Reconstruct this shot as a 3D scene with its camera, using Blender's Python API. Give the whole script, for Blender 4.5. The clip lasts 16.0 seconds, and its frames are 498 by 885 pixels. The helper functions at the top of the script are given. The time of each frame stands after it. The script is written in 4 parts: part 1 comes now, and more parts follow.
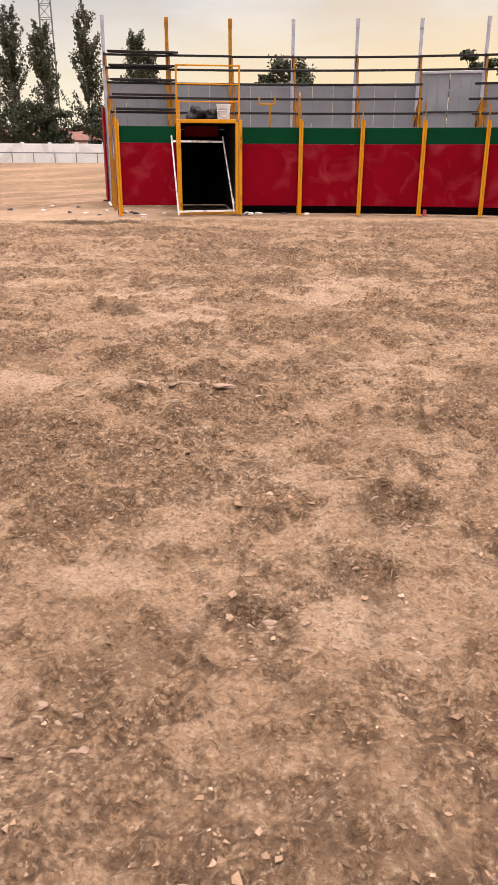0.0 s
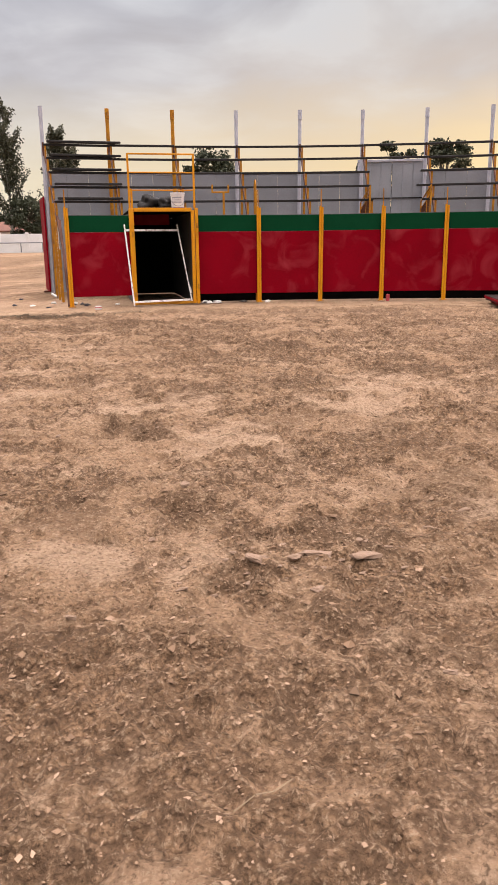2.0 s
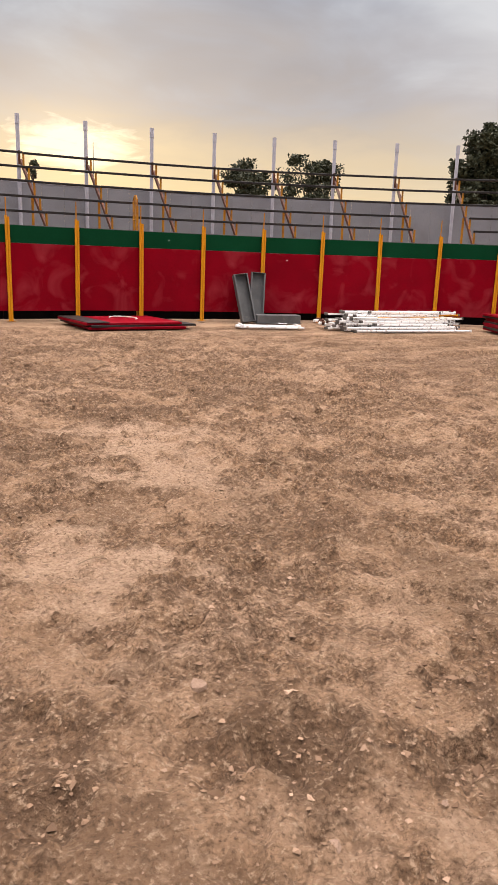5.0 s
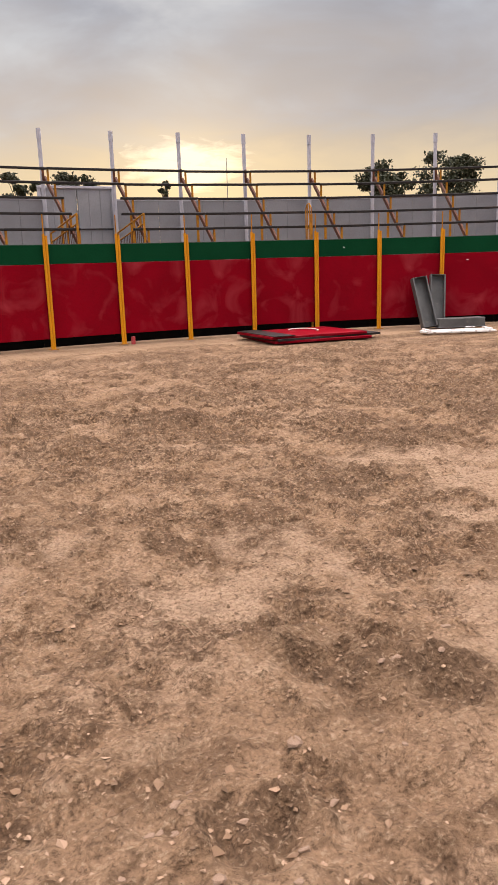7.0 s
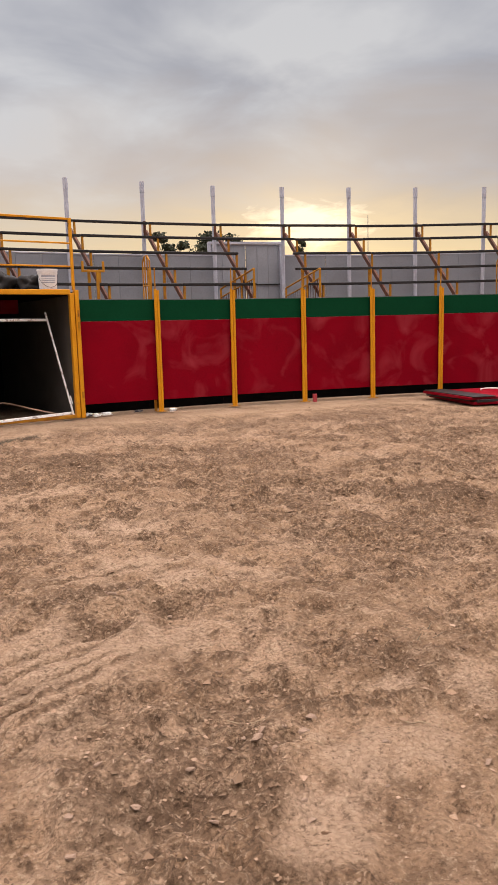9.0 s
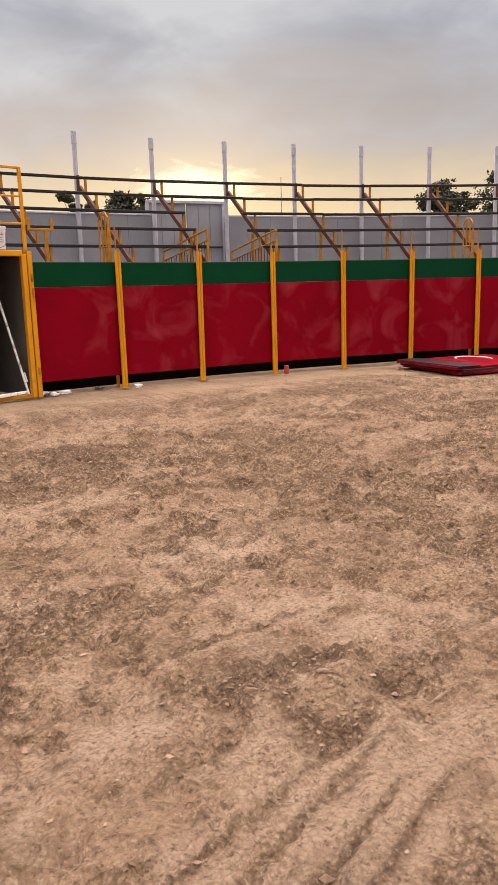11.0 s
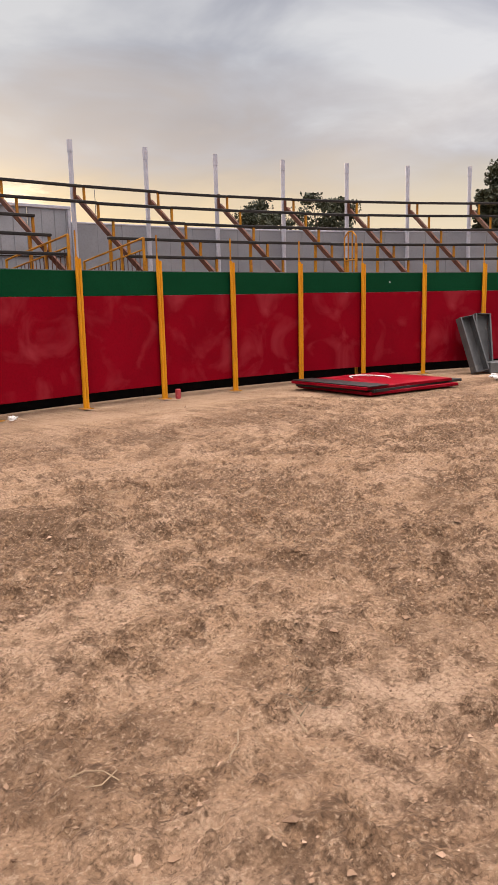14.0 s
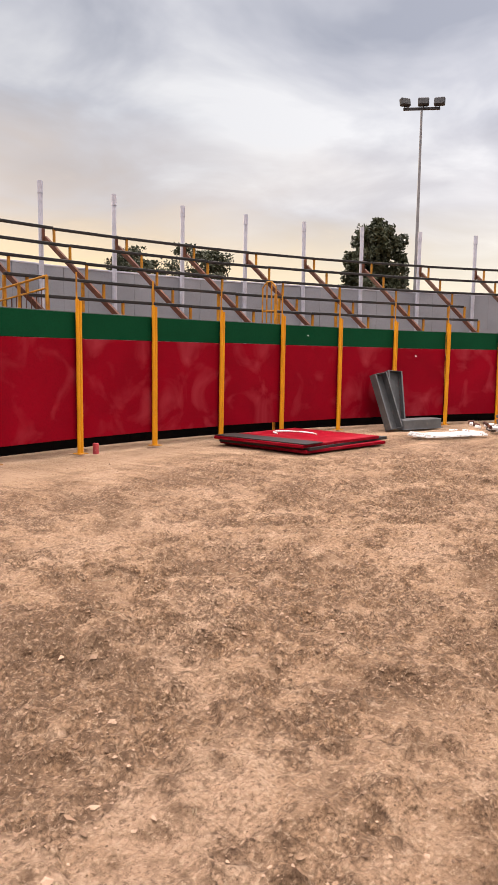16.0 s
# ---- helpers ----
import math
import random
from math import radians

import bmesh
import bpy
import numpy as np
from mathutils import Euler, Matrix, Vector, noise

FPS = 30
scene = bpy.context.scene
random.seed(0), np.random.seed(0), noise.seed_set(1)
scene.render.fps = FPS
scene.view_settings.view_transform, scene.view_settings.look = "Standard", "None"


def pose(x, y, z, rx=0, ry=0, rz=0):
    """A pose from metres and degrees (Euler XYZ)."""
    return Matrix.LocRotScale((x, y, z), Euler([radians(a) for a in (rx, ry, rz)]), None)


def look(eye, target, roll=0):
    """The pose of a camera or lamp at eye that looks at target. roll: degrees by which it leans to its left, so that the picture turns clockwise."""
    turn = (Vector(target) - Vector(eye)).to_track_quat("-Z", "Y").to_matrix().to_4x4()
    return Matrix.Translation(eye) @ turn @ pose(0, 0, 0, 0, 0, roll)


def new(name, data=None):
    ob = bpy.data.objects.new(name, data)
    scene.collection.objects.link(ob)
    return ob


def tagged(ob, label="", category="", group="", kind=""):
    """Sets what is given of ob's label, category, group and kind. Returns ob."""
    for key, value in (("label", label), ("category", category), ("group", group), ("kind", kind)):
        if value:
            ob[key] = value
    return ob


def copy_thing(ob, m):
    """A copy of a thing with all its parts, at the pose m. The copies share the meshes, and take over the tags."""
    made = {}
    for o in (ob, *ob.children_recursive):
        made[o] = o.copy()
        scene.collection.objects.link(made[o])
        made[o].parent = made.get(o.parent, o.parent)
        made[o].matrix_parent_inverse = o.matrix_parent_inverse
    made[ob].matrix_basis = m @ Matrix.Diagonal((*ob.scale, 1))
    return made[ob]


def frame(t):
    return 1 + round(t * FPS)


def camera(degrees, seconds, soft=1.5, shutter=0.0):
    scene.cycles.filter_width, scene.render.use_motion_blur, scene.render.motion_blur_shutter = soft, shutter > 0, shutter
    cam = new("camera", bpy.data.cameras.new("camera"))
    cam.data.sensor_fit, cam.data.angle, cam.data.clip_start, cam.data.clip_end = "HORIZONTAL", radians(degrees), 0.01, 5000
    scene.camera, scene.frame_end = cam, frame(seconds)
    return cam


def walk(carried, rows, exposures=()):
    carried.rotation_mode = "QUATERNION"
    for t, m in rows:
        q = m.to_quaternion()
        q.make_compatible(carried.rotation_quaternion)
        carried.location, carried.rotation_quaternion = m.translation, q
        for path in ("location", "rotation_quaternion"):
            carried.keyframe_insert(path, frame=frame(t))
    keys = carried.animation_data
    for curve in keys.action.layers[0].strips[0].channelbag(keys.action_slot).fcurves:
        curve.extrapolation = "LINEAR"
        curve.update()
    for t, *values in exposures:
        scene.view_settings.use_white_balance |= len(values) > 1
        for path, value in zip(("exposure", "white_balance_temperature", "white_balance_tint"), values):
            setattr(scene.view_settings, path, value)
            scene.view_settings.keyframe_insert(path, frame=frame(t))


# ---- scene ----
import functools

FOV = 36.589
cam = camera(FOV, 16.0, soft=1.0)
PATH = [
    (0.0, pose(-1.069, 0.146, 1.334, 69.32, -0.23, 9.12)),
    (0.5, pose(-1.39, 0.393, 1.347, 70.25, 0.4, 6.28)),
    (1.0, pose(-1.69, 0.64, 1.367, 74.66, -0.19, 5.77)),
    (1.5, pose(-1.979, 0.938, 1.376, 74.65, -0.62, 3.67)),
    (2.0, pose(-2.259, 1.364, 1.376, 75.22, 0.73, 2.9)),
    (2.5, pose(-2.558, 1.732, 1.373, 76.16, 1.18, 0.34)),
    (3.0, pose(-2.892, 2.159, 1.39, 76.51, 1.02, -8.82)),
    (3.5, pose(-3.23, 2.507, 1.404, 75.92, -0.61, -17.71)),
    (3.7, pose(-3.35, 2.667, 1.407, 75.89, -1.12, -19.05)),
    (5.8, pose(-4.437, 4.1, 1.36, 76.93, -1.56, -42.13)),
    (6.0, pose(-4.517, 4.201, 1.357, 76.36, -1.95, -38.8)),
    (6.5, pose(-4.701, 4.542, 1.362, 77.67, 1.5, -26.73)),
    (7.0, pose(-4.918, 4.938, 1.373, 77.29, 1.9, -27.38)),
    (7.5, pose(-5.093, 5.248, 1.368, 78.4, 0.33, -29.22)),
    (8.0, pose(-5.291, 5.567, 1.384, 81.65, 0.17, -18.45)),
    (8.5, pose(-5.59, 5.91, 1.396, 82.23, 0.05, -16.86)),
    (9.0, pose(-5.838, 6.311, 1.401, 81.68, 1.6, -18.69)),
    (9.2, pose(-5.929, 6.468, 1.404, 82.44, 2.63, -17.96)),
    (11.3, pose(-6.8, 8.133, 1.459, 77.49, 0.97, -31.52)),
    (11.5, pose(-6.859, 8.292, 1.459, 77.12, 0.43, -35.02)),
    (11.8, pose(-6.934, 8.495, 1.439, 77.9, -0.08, -37.1)),
    (12.0, pose(-6.955, 8.674, 1.436, 79.74, -0.27, -36.63)),
    (12.3, pose(-6.98, 8.891, 1.43, 81.36, -0.19, -37.05)),
    (12.5, pose(-7.037, 9.044, 1.42, 80.95, -0.59, -42.65)),
    (12.8, pose(-7.113, 9.284, 1.421, 80.24, -2.01, -50.28)),
    (13.0, pose(-7.186, 9.378, 1.425, 80.52, -2.6, -51.55)),
    (13.3, pose(-7.172, 9.584, 1.439, 81.23, -1.66, -51.46)),
    (13.5, pose(-7.153, 9.709, 1.444, 80.33, 0.08, -50.74)),
    (14.0, pose(-7.153, 10.129, 1.434, 79.85, 1.47, -41.97)),
    (14.5, pose(-7.328, 10.512, 1.456, 78.95, 0.7, -40.3)),
    (14.7, pose(-7.366, 10.607, 1.468, 79.31, 1.82, -33.25)),
    (15.0, pose(-7.364, 10.795, 1.479, 81.23, 2.93, -21.41)),
    (15.2, pose(-7.34, 11.016, 1.512, 82.88, 1.35, -17.99)),
    (15.3, pose(-7.342, 11.093, 1.522, 82.98, 0.95, -17.5)),
    (15.5, pose(-7.328, 11.24, 1.516, 82.7, 0.46, -19.29)),
    (15.7, pose(-7.321, 11.422, 1.482, 82.5, 0.07, -32.65)),
    (15.8, pose(-7.292, 11.513, 1.468, 82.71, -0.18, -40.19)),
    (16.0, pose(-7.232, 11.696, 1.441, 83.5, -0.77, -53.02)),
]
walk(cam, PATH, [(0.0, 0.18), (1.5, 0.05), (3.5, 0.0), (9.0, -0.10), (12.0, 0.0), (14.5, 0.05), (15.2, 0.18), (16.0, 0.31)])

# ---- world and light ----
SUN_AZ, SUN_EL = 23.3, 8.0
SUN_WAY = Vector((math.sin(radians(SUN_AZ)) * math.cos(radians(SUN_EL)), math.cos(radians(SUN_AZ)) * math.cos(radians(SUN_EL)), math.sin(radians(SUN_EL))))


def make_world():
    w = bpy.data.worlds.new("evening_sky")
    w.use_nodes = True
    scene.world = w
    nt = w.node_tree
    nt.nodes.clear()
    N, L = nt.nodes.new, nt.links.new

    def math_(op, a, b=None, clamp=False):
        n = N("ShaderNodeMath")
        n.operation, n.use_clamp = op, clamp
        for i, v in enumerate((a, b)):
            if v is None:
                continue
            if isinstance(v, (int, float)):
                n.inputs[i].default_value = v
            else:
                L(v, n.inputs[i])
        return n.outputs[0]

    def mix(fac, a, b, mode="MIX"):
        n = N("ShaderNodeMix")
        n.data_type, n.blend_type = "RGBA", mode
        for sock, v in ((n.inputs[0], fac), (n.inputs[6], a), (n.inputs[7], b)):
            if isinstance(v, (int, float)):
                sock.default_value = v
            elif isinstance(v, tuple):
                sock.default_value = (*v, 1)
            else:
                L(v, sock)
        return n.outputs[2]

    def ramp(v, *stops):
        n = N("ShaderNodeValToRGB")
        e = n.color_ramp.elements
        while len(e) < len(stops):
            e.new(0.5)
        for el, (p, c) in zip(e, stops):
            el.position, el.color = p, (*c, 1)
        L(v, n.inputs[0])
        return n.outputs[0]

    tc = N("ShaderNodeTexCoord").outputs["Generated"]
    sep = N("ShaderNodeSeparateXYZ")
    L(tc, sep.inputs[0])
    up = math_("MAXIMUM", sep.outputs[2], 0.0)
    dot = N("ShaderNodeVectorMath")
    dot.operation = "DOT_PRODUCT"
    L(tc, dot.inputs[0])
    dot.inputs[1].default_value = SUN_WAY
    toward = dot.outputs["Value"]

    sky = N("ShaderNodeTexSky")
    sky.sky_type, sky.sun_disc = "NISHITA", False
    sky.sun_elevation, sky.sun_rotation = radians(SUN_EL), radians(SUN_AZ)
    sky.dust_density = 3.0

    # cloud sheet: noise on a flat layer overhead, stretched toward the horizon
    den = math_("ADD", up, 0.16)
    px, py = math_("DIVIDE", sep.outputs[0], den), math_("DIVIDE", sep.outputs[1], den)
    com = N("ShaderNodeCombineXYZ")
    L(px, com.inputs[0]), L(py, com.inputs[1])

    def noise_tex(scale, detail, rough, dist=0.0):
        n = N("ShaderNodeTexNoise")
        n.inputs["Scale"].default_value, n.inputs["Detail"].default_value = scale, detail
        n.inputs["Roughness"].default_value, n.inputs["Distortion"].default_value = rough, dist
        L(com.outputs[0], n.inputs["Vector"])
        return n.outputs[0]

    big, fine = noise_tex(0.55, 4, 0.5, 0.3), noise_tex(1.9, 5, 0.55, 0.4)
    cloud = math_("ADD", math_("MULTIPLY", big, 0.65), math_("MULTIPLY", fine, 0.35))
    grey = ramp(cloud, (0.40, (0.285, 0.304, 0.366)), (0.48, (0.43, 0.442, 0.495)), (0.57, (0.625, 0.630, 0.655)))
    # clear warm strip under the cloud edge
    grey = mix(1.0, grey, ramp(toward, (0.55, (1.42, 1.38, 1.36)), (0.97, (1.02, 1.02, 1.02))), "MULTIPLY")
    warm = ramp(toward, (0.0, (0.80, 0.78, 0.74)), (0.72, (0.88, 0.77, 0.56)), (0.93, (0.92, 0.70, 0.38)), (1.0, (1.0, 0.76, 0.38)))
    peach = ramp(toward, (0.3, (0.67, 0.64, 0.65)), (0.8, (0.78, 0.675, 0.60)), (1.0, (0.80, 0.64, 0.50)))
    edge = math_("ADD", up, math_("MULTIPLY", math_("SUBTRACT", fine, 0.5), 0.22))
    low = ramp(edge, (0.10, (1, 1, 1)), (0.29, (0, 0, 0)))
    near = math_("ADD", math_("MULTIPLY", math_("POWER", math_("MAXIMUM", toward, 0.0), 6.0), 0.55), 0.35)
    base = mix(math_("MULTIPLY", low, near), grey, peach)
    # clear strip of sky under the cloud edge, brighter toward the sun
    strip = ramp(math_("ADD", up, math_("MULTIPLY", math_("SUBTRACT", fine, 0.5), 0.05)), (0.075, (1, 1, 1)), (0.19, (0, 0, 0)))
    base = mix(math_("MULTIPLY", strip, 0.80), base, warm)
    # glow where the sun stands behind the cloud edge
    halo = math_("POWER", math_("MAXIMUM", toward, 0.0), 260.0)
    base = mix(math_("MULTIPLY", halo, 0.14), base, (1.2, 0.90, 0.40), "ADD")
    side = N("ShaderNodeVectorMath")
    side.operation = "DOT_PRODUCT"
    L(tc, side.inputs[0])
    side.inputs[1].default_value = (math.cos(radians(SUN_AZ)), -math.sin(radians(SUN_AZ)), 0)
    lat = math_("DIVIDE", side.outputs["Value"], 0.085)
    ver = math_("DIVIDE", math_("SUBTRACT", sep.outputs[2], math.sin(radians(7.6))), 0.030)
    far = math_("ADD", math_("MULTIPLY", lat, lat), math_("MULTIPLY", ver, ver))
    puff = noise_tex(5.0, 6, 0.6, 0.5)
    core = math_("MULTIPLY", math_("SUBTRACT", math_("ADD", 1.0, math_("MULTIPLY", math_("SUBTRACT", puff, 0.5), 3.2)), far), 1.3, True)
    core = math_("MULTIPLY", core, math_("GREATER_THAN", toward, 0.0))
    base = mix(core, base, (0.55, 0.50, 0.36), "ADD")
    # the cloud sheet is thinner overhead and on the sun's side, so brighter
    lift = ramp(math_("ADD", up, math_("MULTIPLY", toward, 0.15)), (0.58, (1, 1, 1)), (0.95, (11.9, 10.6, 9.5)))
    base = mix(1.0, base, lift, "MULTIPLY")
    base = mix(0.0015, base, sky.outputs[0], "ADD")
    # dull earth light from below the horizon
    below = math_("LESS_THAN", sep.outputs[2], 0.0)
    base = mix(below, base, (0.22, 0.17, 0.12))
    bg = N("ShaderNodeBackground")
    L(base, bg.inputs[0])
    bg.inputs[1].default_value = SKY_STRENGTH
    L(bg.outputs[0], N("ShaderNodeOutputWorld").inputs[0])


SKY_STRENGTH = 1.0
make_world()
sun = new("sun", bpy.data.lights.new("sun", "SUN"))
sun.data.energy, sun.data.angle, sun.data.color = 1.4, radians(14), (1.0, 0.80, 0.55)
sun.matrix_basis = look((0, 0, 60), Vector((0, 0, 60)) - SUN_WAY)


# ---- materials ----
def material(name, c1, c2, scale=6.0, rough=0.6, metal=0.0, bump=0.2, fine=60.0, spec=0.5, dirt=None, dirt_at=(0.55, 0.72), rough2=None, stretch=(1, 1, 1), dirt_scale=2.0):
    """Two colours mixed by coarse and fine noise, with stains of their own shape and fine relief."""
    m = bpy.data.materials.new(name)
    m.use_nodes = True
    nt = m.node_tree
    N, L = nt.nodes.new, nt.links.new
    b = nt.nodes["Principled BSDF"]
    b.inputs["Metallic"].default_value = metal
    b.inputs["Specular IOR Level"].default_value = spec
    tc, oi = N("ShaderNodeTexCoord"), N("ShaderNodeObjectInfo")
    off = N("ShaderNodeVectorMath")
    off.operation = "MULTIPLY_ADD"
    L(tc.outputs["Object"], off.inputs[0])
    off.inputs[1].default_value = stretch
    mul = N("ShaderNodeMath")
    mul.operation = "MULTIPLY"
    L(oi.outputs["Random"], mul.inputs[0])
    mul.inputs[1].default_value = 37.0
    L(mul.outputs[0], off.inputs[2])
    vec = off.outputs[0]

    def tex(s, d=4.0, dist=0.0):
        n = N("ShaderNodeTexNoise")
        n.inputs["Scale"].default_value, n.inputs["Detail"].default_value, n.inputs["Distortion"].default_value = s, d, dist
        L(vec, n.inputs["Vector"])
        return n.outputs[0]

    def ramp(v, a, c):
        n = N("ShaderNodeMapRange")
        n.inputs[1].default_value, n.inputs[2].default_value = a, c
        L(v, n.inputs[0])
        return n.outputs[0]

    def mix(f, a, c):
        n = N("ShaderNodeMix")
        n.data_type = "RGBA"
        L(f, n.inputs[0])
        for s, v in ((n.inputs[6], a), (n.inputs[7], c)):
            if isinstance(v, tuple):
                s.default_value = (*v, 1)
            else:
                L(v, s)
        return n.outputs[2]

    coarse, small = tex(scale), tex(fine, 3.0)
    col = mix(ramp(coarse, 0.35, 0.65), c1, c2)
    grain = N("ShaderNodeMath")
    grain.operation = "MULTIPLY"
    L(ramp(small, 0.45, 0.75), grain.inputs[0])
    grain.inputs[1].default_value = 0.35
    col = mix(grain.outputs[0], col, tuple(0.6 * v for v in c1))
    if dirt:
        stain = N("ShaderNodeMath")
        stain.operation = "MULTIPLY"
        L(ramp(tex(dirt_scale, 5.0, 0.9), *dirt_at), stain.inputs[0])
        stain.inputs[1].default_value = 0.7
        col = mix(stain.outputs[0], col, dirt)
    L(col, b.inputs["Base Color"])
    rr = N("ShaderNodeMapRange")
    L(coarse, rr.inputs[0])
    rr.inputs[3].default_value, rr.inputs[4].default_value = rough, rough2 if rough2 is not None else min(1.0, rough + 0.15)
    L(rr.outputs[0], b.inputs["Roughness"])
    if bump:
        bp = N("ShaderNodeBump")
        bp.inputs["Strength"].default_value, bp.inputs["Distance"].default_value = bump, 0.01
        L(small, bp.inputs["Height"])
        L(bp.outputs[0], b.inputs["Normal"])
    return m


M_RED = material("red_paint", (0.190, 0.0010, 0.0080), (0.158, 0.0008, 0.0066), 1.6, 0.50, 0, 0.06, 40, 0.035, dirt=(0.270, 0.030, 0.040), dirt_at=(0.52, 0.76), dirt_scale=1.5)
M_GREEN = material("green_paint", (0.0022, 0.036, 0.0135), (0.003, 0.043, 0.017), 1.5, 0.5, 0, 0.05, 40, 0.035)
M_YELLOW = material("yellow_paint", (0.60, 0.255, 0.006), (0.52, 0.205, 0.005), 3.0, 0.45, 0, 0.1, 70, 0.2, dirt=(0.36, 0.16, 0.03), dirt_at=(0.62, 0.8), dirt_scale=7.0)
M_OLDYELLOW = material("worn_yellow_paint", (0.43, 0.19, 0.010), (0.32, 0.13, 0.010), 4.0, 0.55, 0, 0.15, 60, 0.2, dirt=(0.14, 0.06, 0.025), dirt_at=(0.5, 0.75), dirt_scale=6.0)
M_RUST = material("rusty_brown_steel", (0.060, 0.023, 0.014), (0.095, 0.034, 0.018), 5.0, 0.6, 0.0, 0.2, 60, 0.2, dirt=(0.24, 0.09, 0.03), dirt_at=(0.58, 0.8), dirt_scale=3.0)
M_BEAM = material("dark_bench_steel", (0.012, 0.011, 0.011), (0.020, 0.017, 0.016), 3.0, 0.5, 0.1, 0.15, 50, 0.25, dirt=(0.055, 0.037, 0.028), dirt_at=(0.6, 0.8), dirt_scale=4.0)
M_GALV = material("galvanised_post", (0.36, 0.36, 0.42), (0.44, 0.44, 0.50), 5.0, 0.5, 0.0, 0.1, 70, 0.3, dirt=(0.30, 0.29, 0.30), dirt_at=(0.55, 0.8), dirt_scale=8.0)
M_WHITE = material("chipped_white_paint", (0.72, 0.71, 0.70), (0.80, 0.79, 0.77), 5.0, 0.5, 0, 0.15, 60, 0.4, dirt=(0.16, 0.09, 0.06), dirt_at=(0.56, 0.63), dirt_scale=13.0)
M_FENCE = material("grey_fence_sheet", (0.245, 0.252, 0.282), (0.205, 0.212, 0.238), 0.9, 0.55, 0.1, 0.08, 30, 0.25, dirt=(0.19, 0.19, 0.21), dirt_at=(0.52, 0.75), dirt_scale=1.1)
M_GATE = material("galvanised_gate_sheet", (0.285, 0.293, 0.325), (0.235, 0.243, 0.272), 1.2, 0.5, 0.1, 0.08, 30, 0.25, dirt=(0.21, 0.205, 0.215), dirt_at=(0.55, 0.75), dirt_scale=1.4)
# black that stands for shade under the stand and in the passage
M_SHADE = material("black_shade", (0.004, 0.004, 0.004), (0.007, 0.006, 0.006), 4.0, 0.9, 0, 0.2, 40, 0.03)
M_PLY = material("grey_board", (0.075, 0.067, 0.060), (0.105, 0.094, 0.083), 2.0, 0.75, 0, 0.2, 40, 0.3, dirt=(0.09, 0.08, 0.07), dirt_at=(0.5, 0.75), dirt_scale=1.6)
M_TROUGH = material("grey_sheet_steel", (0.075, 0.077, 0.080), (0.11, 0.112, 0.115), 3.0, 0.5, 0.3, 0.12, 50, 0.5, dirt=(0.22, 0.19, 0.16), dirt_at=(0.6, 0.8), dirt_scale=5.0)
M_BUCKET = material("white_plastic", (0.74, 0.74, 0.76), (0.80, 0.80, 0.82), 6.0, 0.4, 0, 0.03, 40, 0.5, dirt=(0.5, 0.48, 0.46), dirt_at=(0.62, 0.8), dirt_scale=6.0)
M_BLUE = material("blue_band", (0.05, 0.05, 0.22), (0.06, 0.06, 0.26), 6.0, 0.45, 0, 0.0, 40, 0.4)
M_LABEL = material("grey_print", (0.30, 0.32, 0.38), (0.36, 0.38, 0.44), 12.0, 0.5, 0, 0.0, 60, 0.4)
M_SACK = material("black_plastic_sack", (0.010, 0.009, 0.009), (0.020, 0.017, 0.016), 5.0, 0.6, 0, 0.5, 14, 0.2)
M_CAN = material("crushed_red_can", (0.42, 0.05, 0.06), (0.30, 0.04, 0.05), 18.0, 0.4, 0.3, 0.2, 60, 0.5, dirt=(0.5, 0.4, 0.4), dirt_at=(0.6, 0.7), dirt_scale=20.0)
M_PALE = material("pale_litter", (0.66, 0.63, 0.60), (0.75, 0.73, 0.70), 15.0, 0.6, 0, 0.1, 60, 0.4, dirt=(0.25, 0.2, 0.17), dirt_at=(0.55, 0.7), dirt_scale=16.0)
M_DARKLIT = material("dark_litter", (0.03, 0.03, 0.04), (0.06, 0.05, 0.06), 12.0, 0.6, 0, 0.2, 60, 0.4, dirt=(0.3, 0.28, 0.26), dirt_at=(0.6, 0.72), dirt_scale=14.0)
M_BARK = material("bark", (0.07, 0.055, 0.042), (0.11, 0.09, 0.07), 5.0, 0.9, 0, 0.5, 30, 0.2)
M_PALEBARK = material("pale_bark", (0.30, 0.28, 0.25), (0.22, 0.20, 0.18), 3.0, 0.9, 0, 0.4, 30, 0.2)
M_LEAF = material("leaf_green", (0.024, 0.030, 0.014), (0.038, 0.044, 0.020), 0.8, 0.6, 0, 0.0, 8, 0.3)
M_POPLEAF = material("poplar_leaf", (0.042, 0.045, 0.026), (0.070, 0.070, 0.038), 0.6, 0.6, 0, 0.0, 8, 0.3)
M_WALLW = material("whitewashed_wall", (0.66, 0.65, 0.65), (0.74, 0.73, 0.72), 0.6, 0.8, 0, 0.1, 20, 0.3, dirt=(0.45, 0.42, 0.40), dirt_at=(0.52, 0.75), dirt_scale=0.5)
M_TILE = material("brown_roof_tiles", (0.13, 0.06, 0.045), (0.18, 0.085, 0.06), 2.0, 0.8, 0, 0.3, 10, 0.3)
M_TOWER = material("tower_steel", (0.13, 0.13, 0.14), (0.18, 0.18, 0.19), 2.0, 0.5, 0.3, 0.0, 20, 0.5)
M_LAMP = material("floodlight_casing", (0.014, 0.014, 0.016), (0.024, 0.024, 0.027), 4.0, 0.55, 0.0, 0.0, 20, 0.3)
M_GLASSY = material("floodlight_glass", (0.02, 0.02, 0.022), (0.03, 0.031, 0.033), 4.0, 0.3, 0.0, 0.0, 20, 0.25)
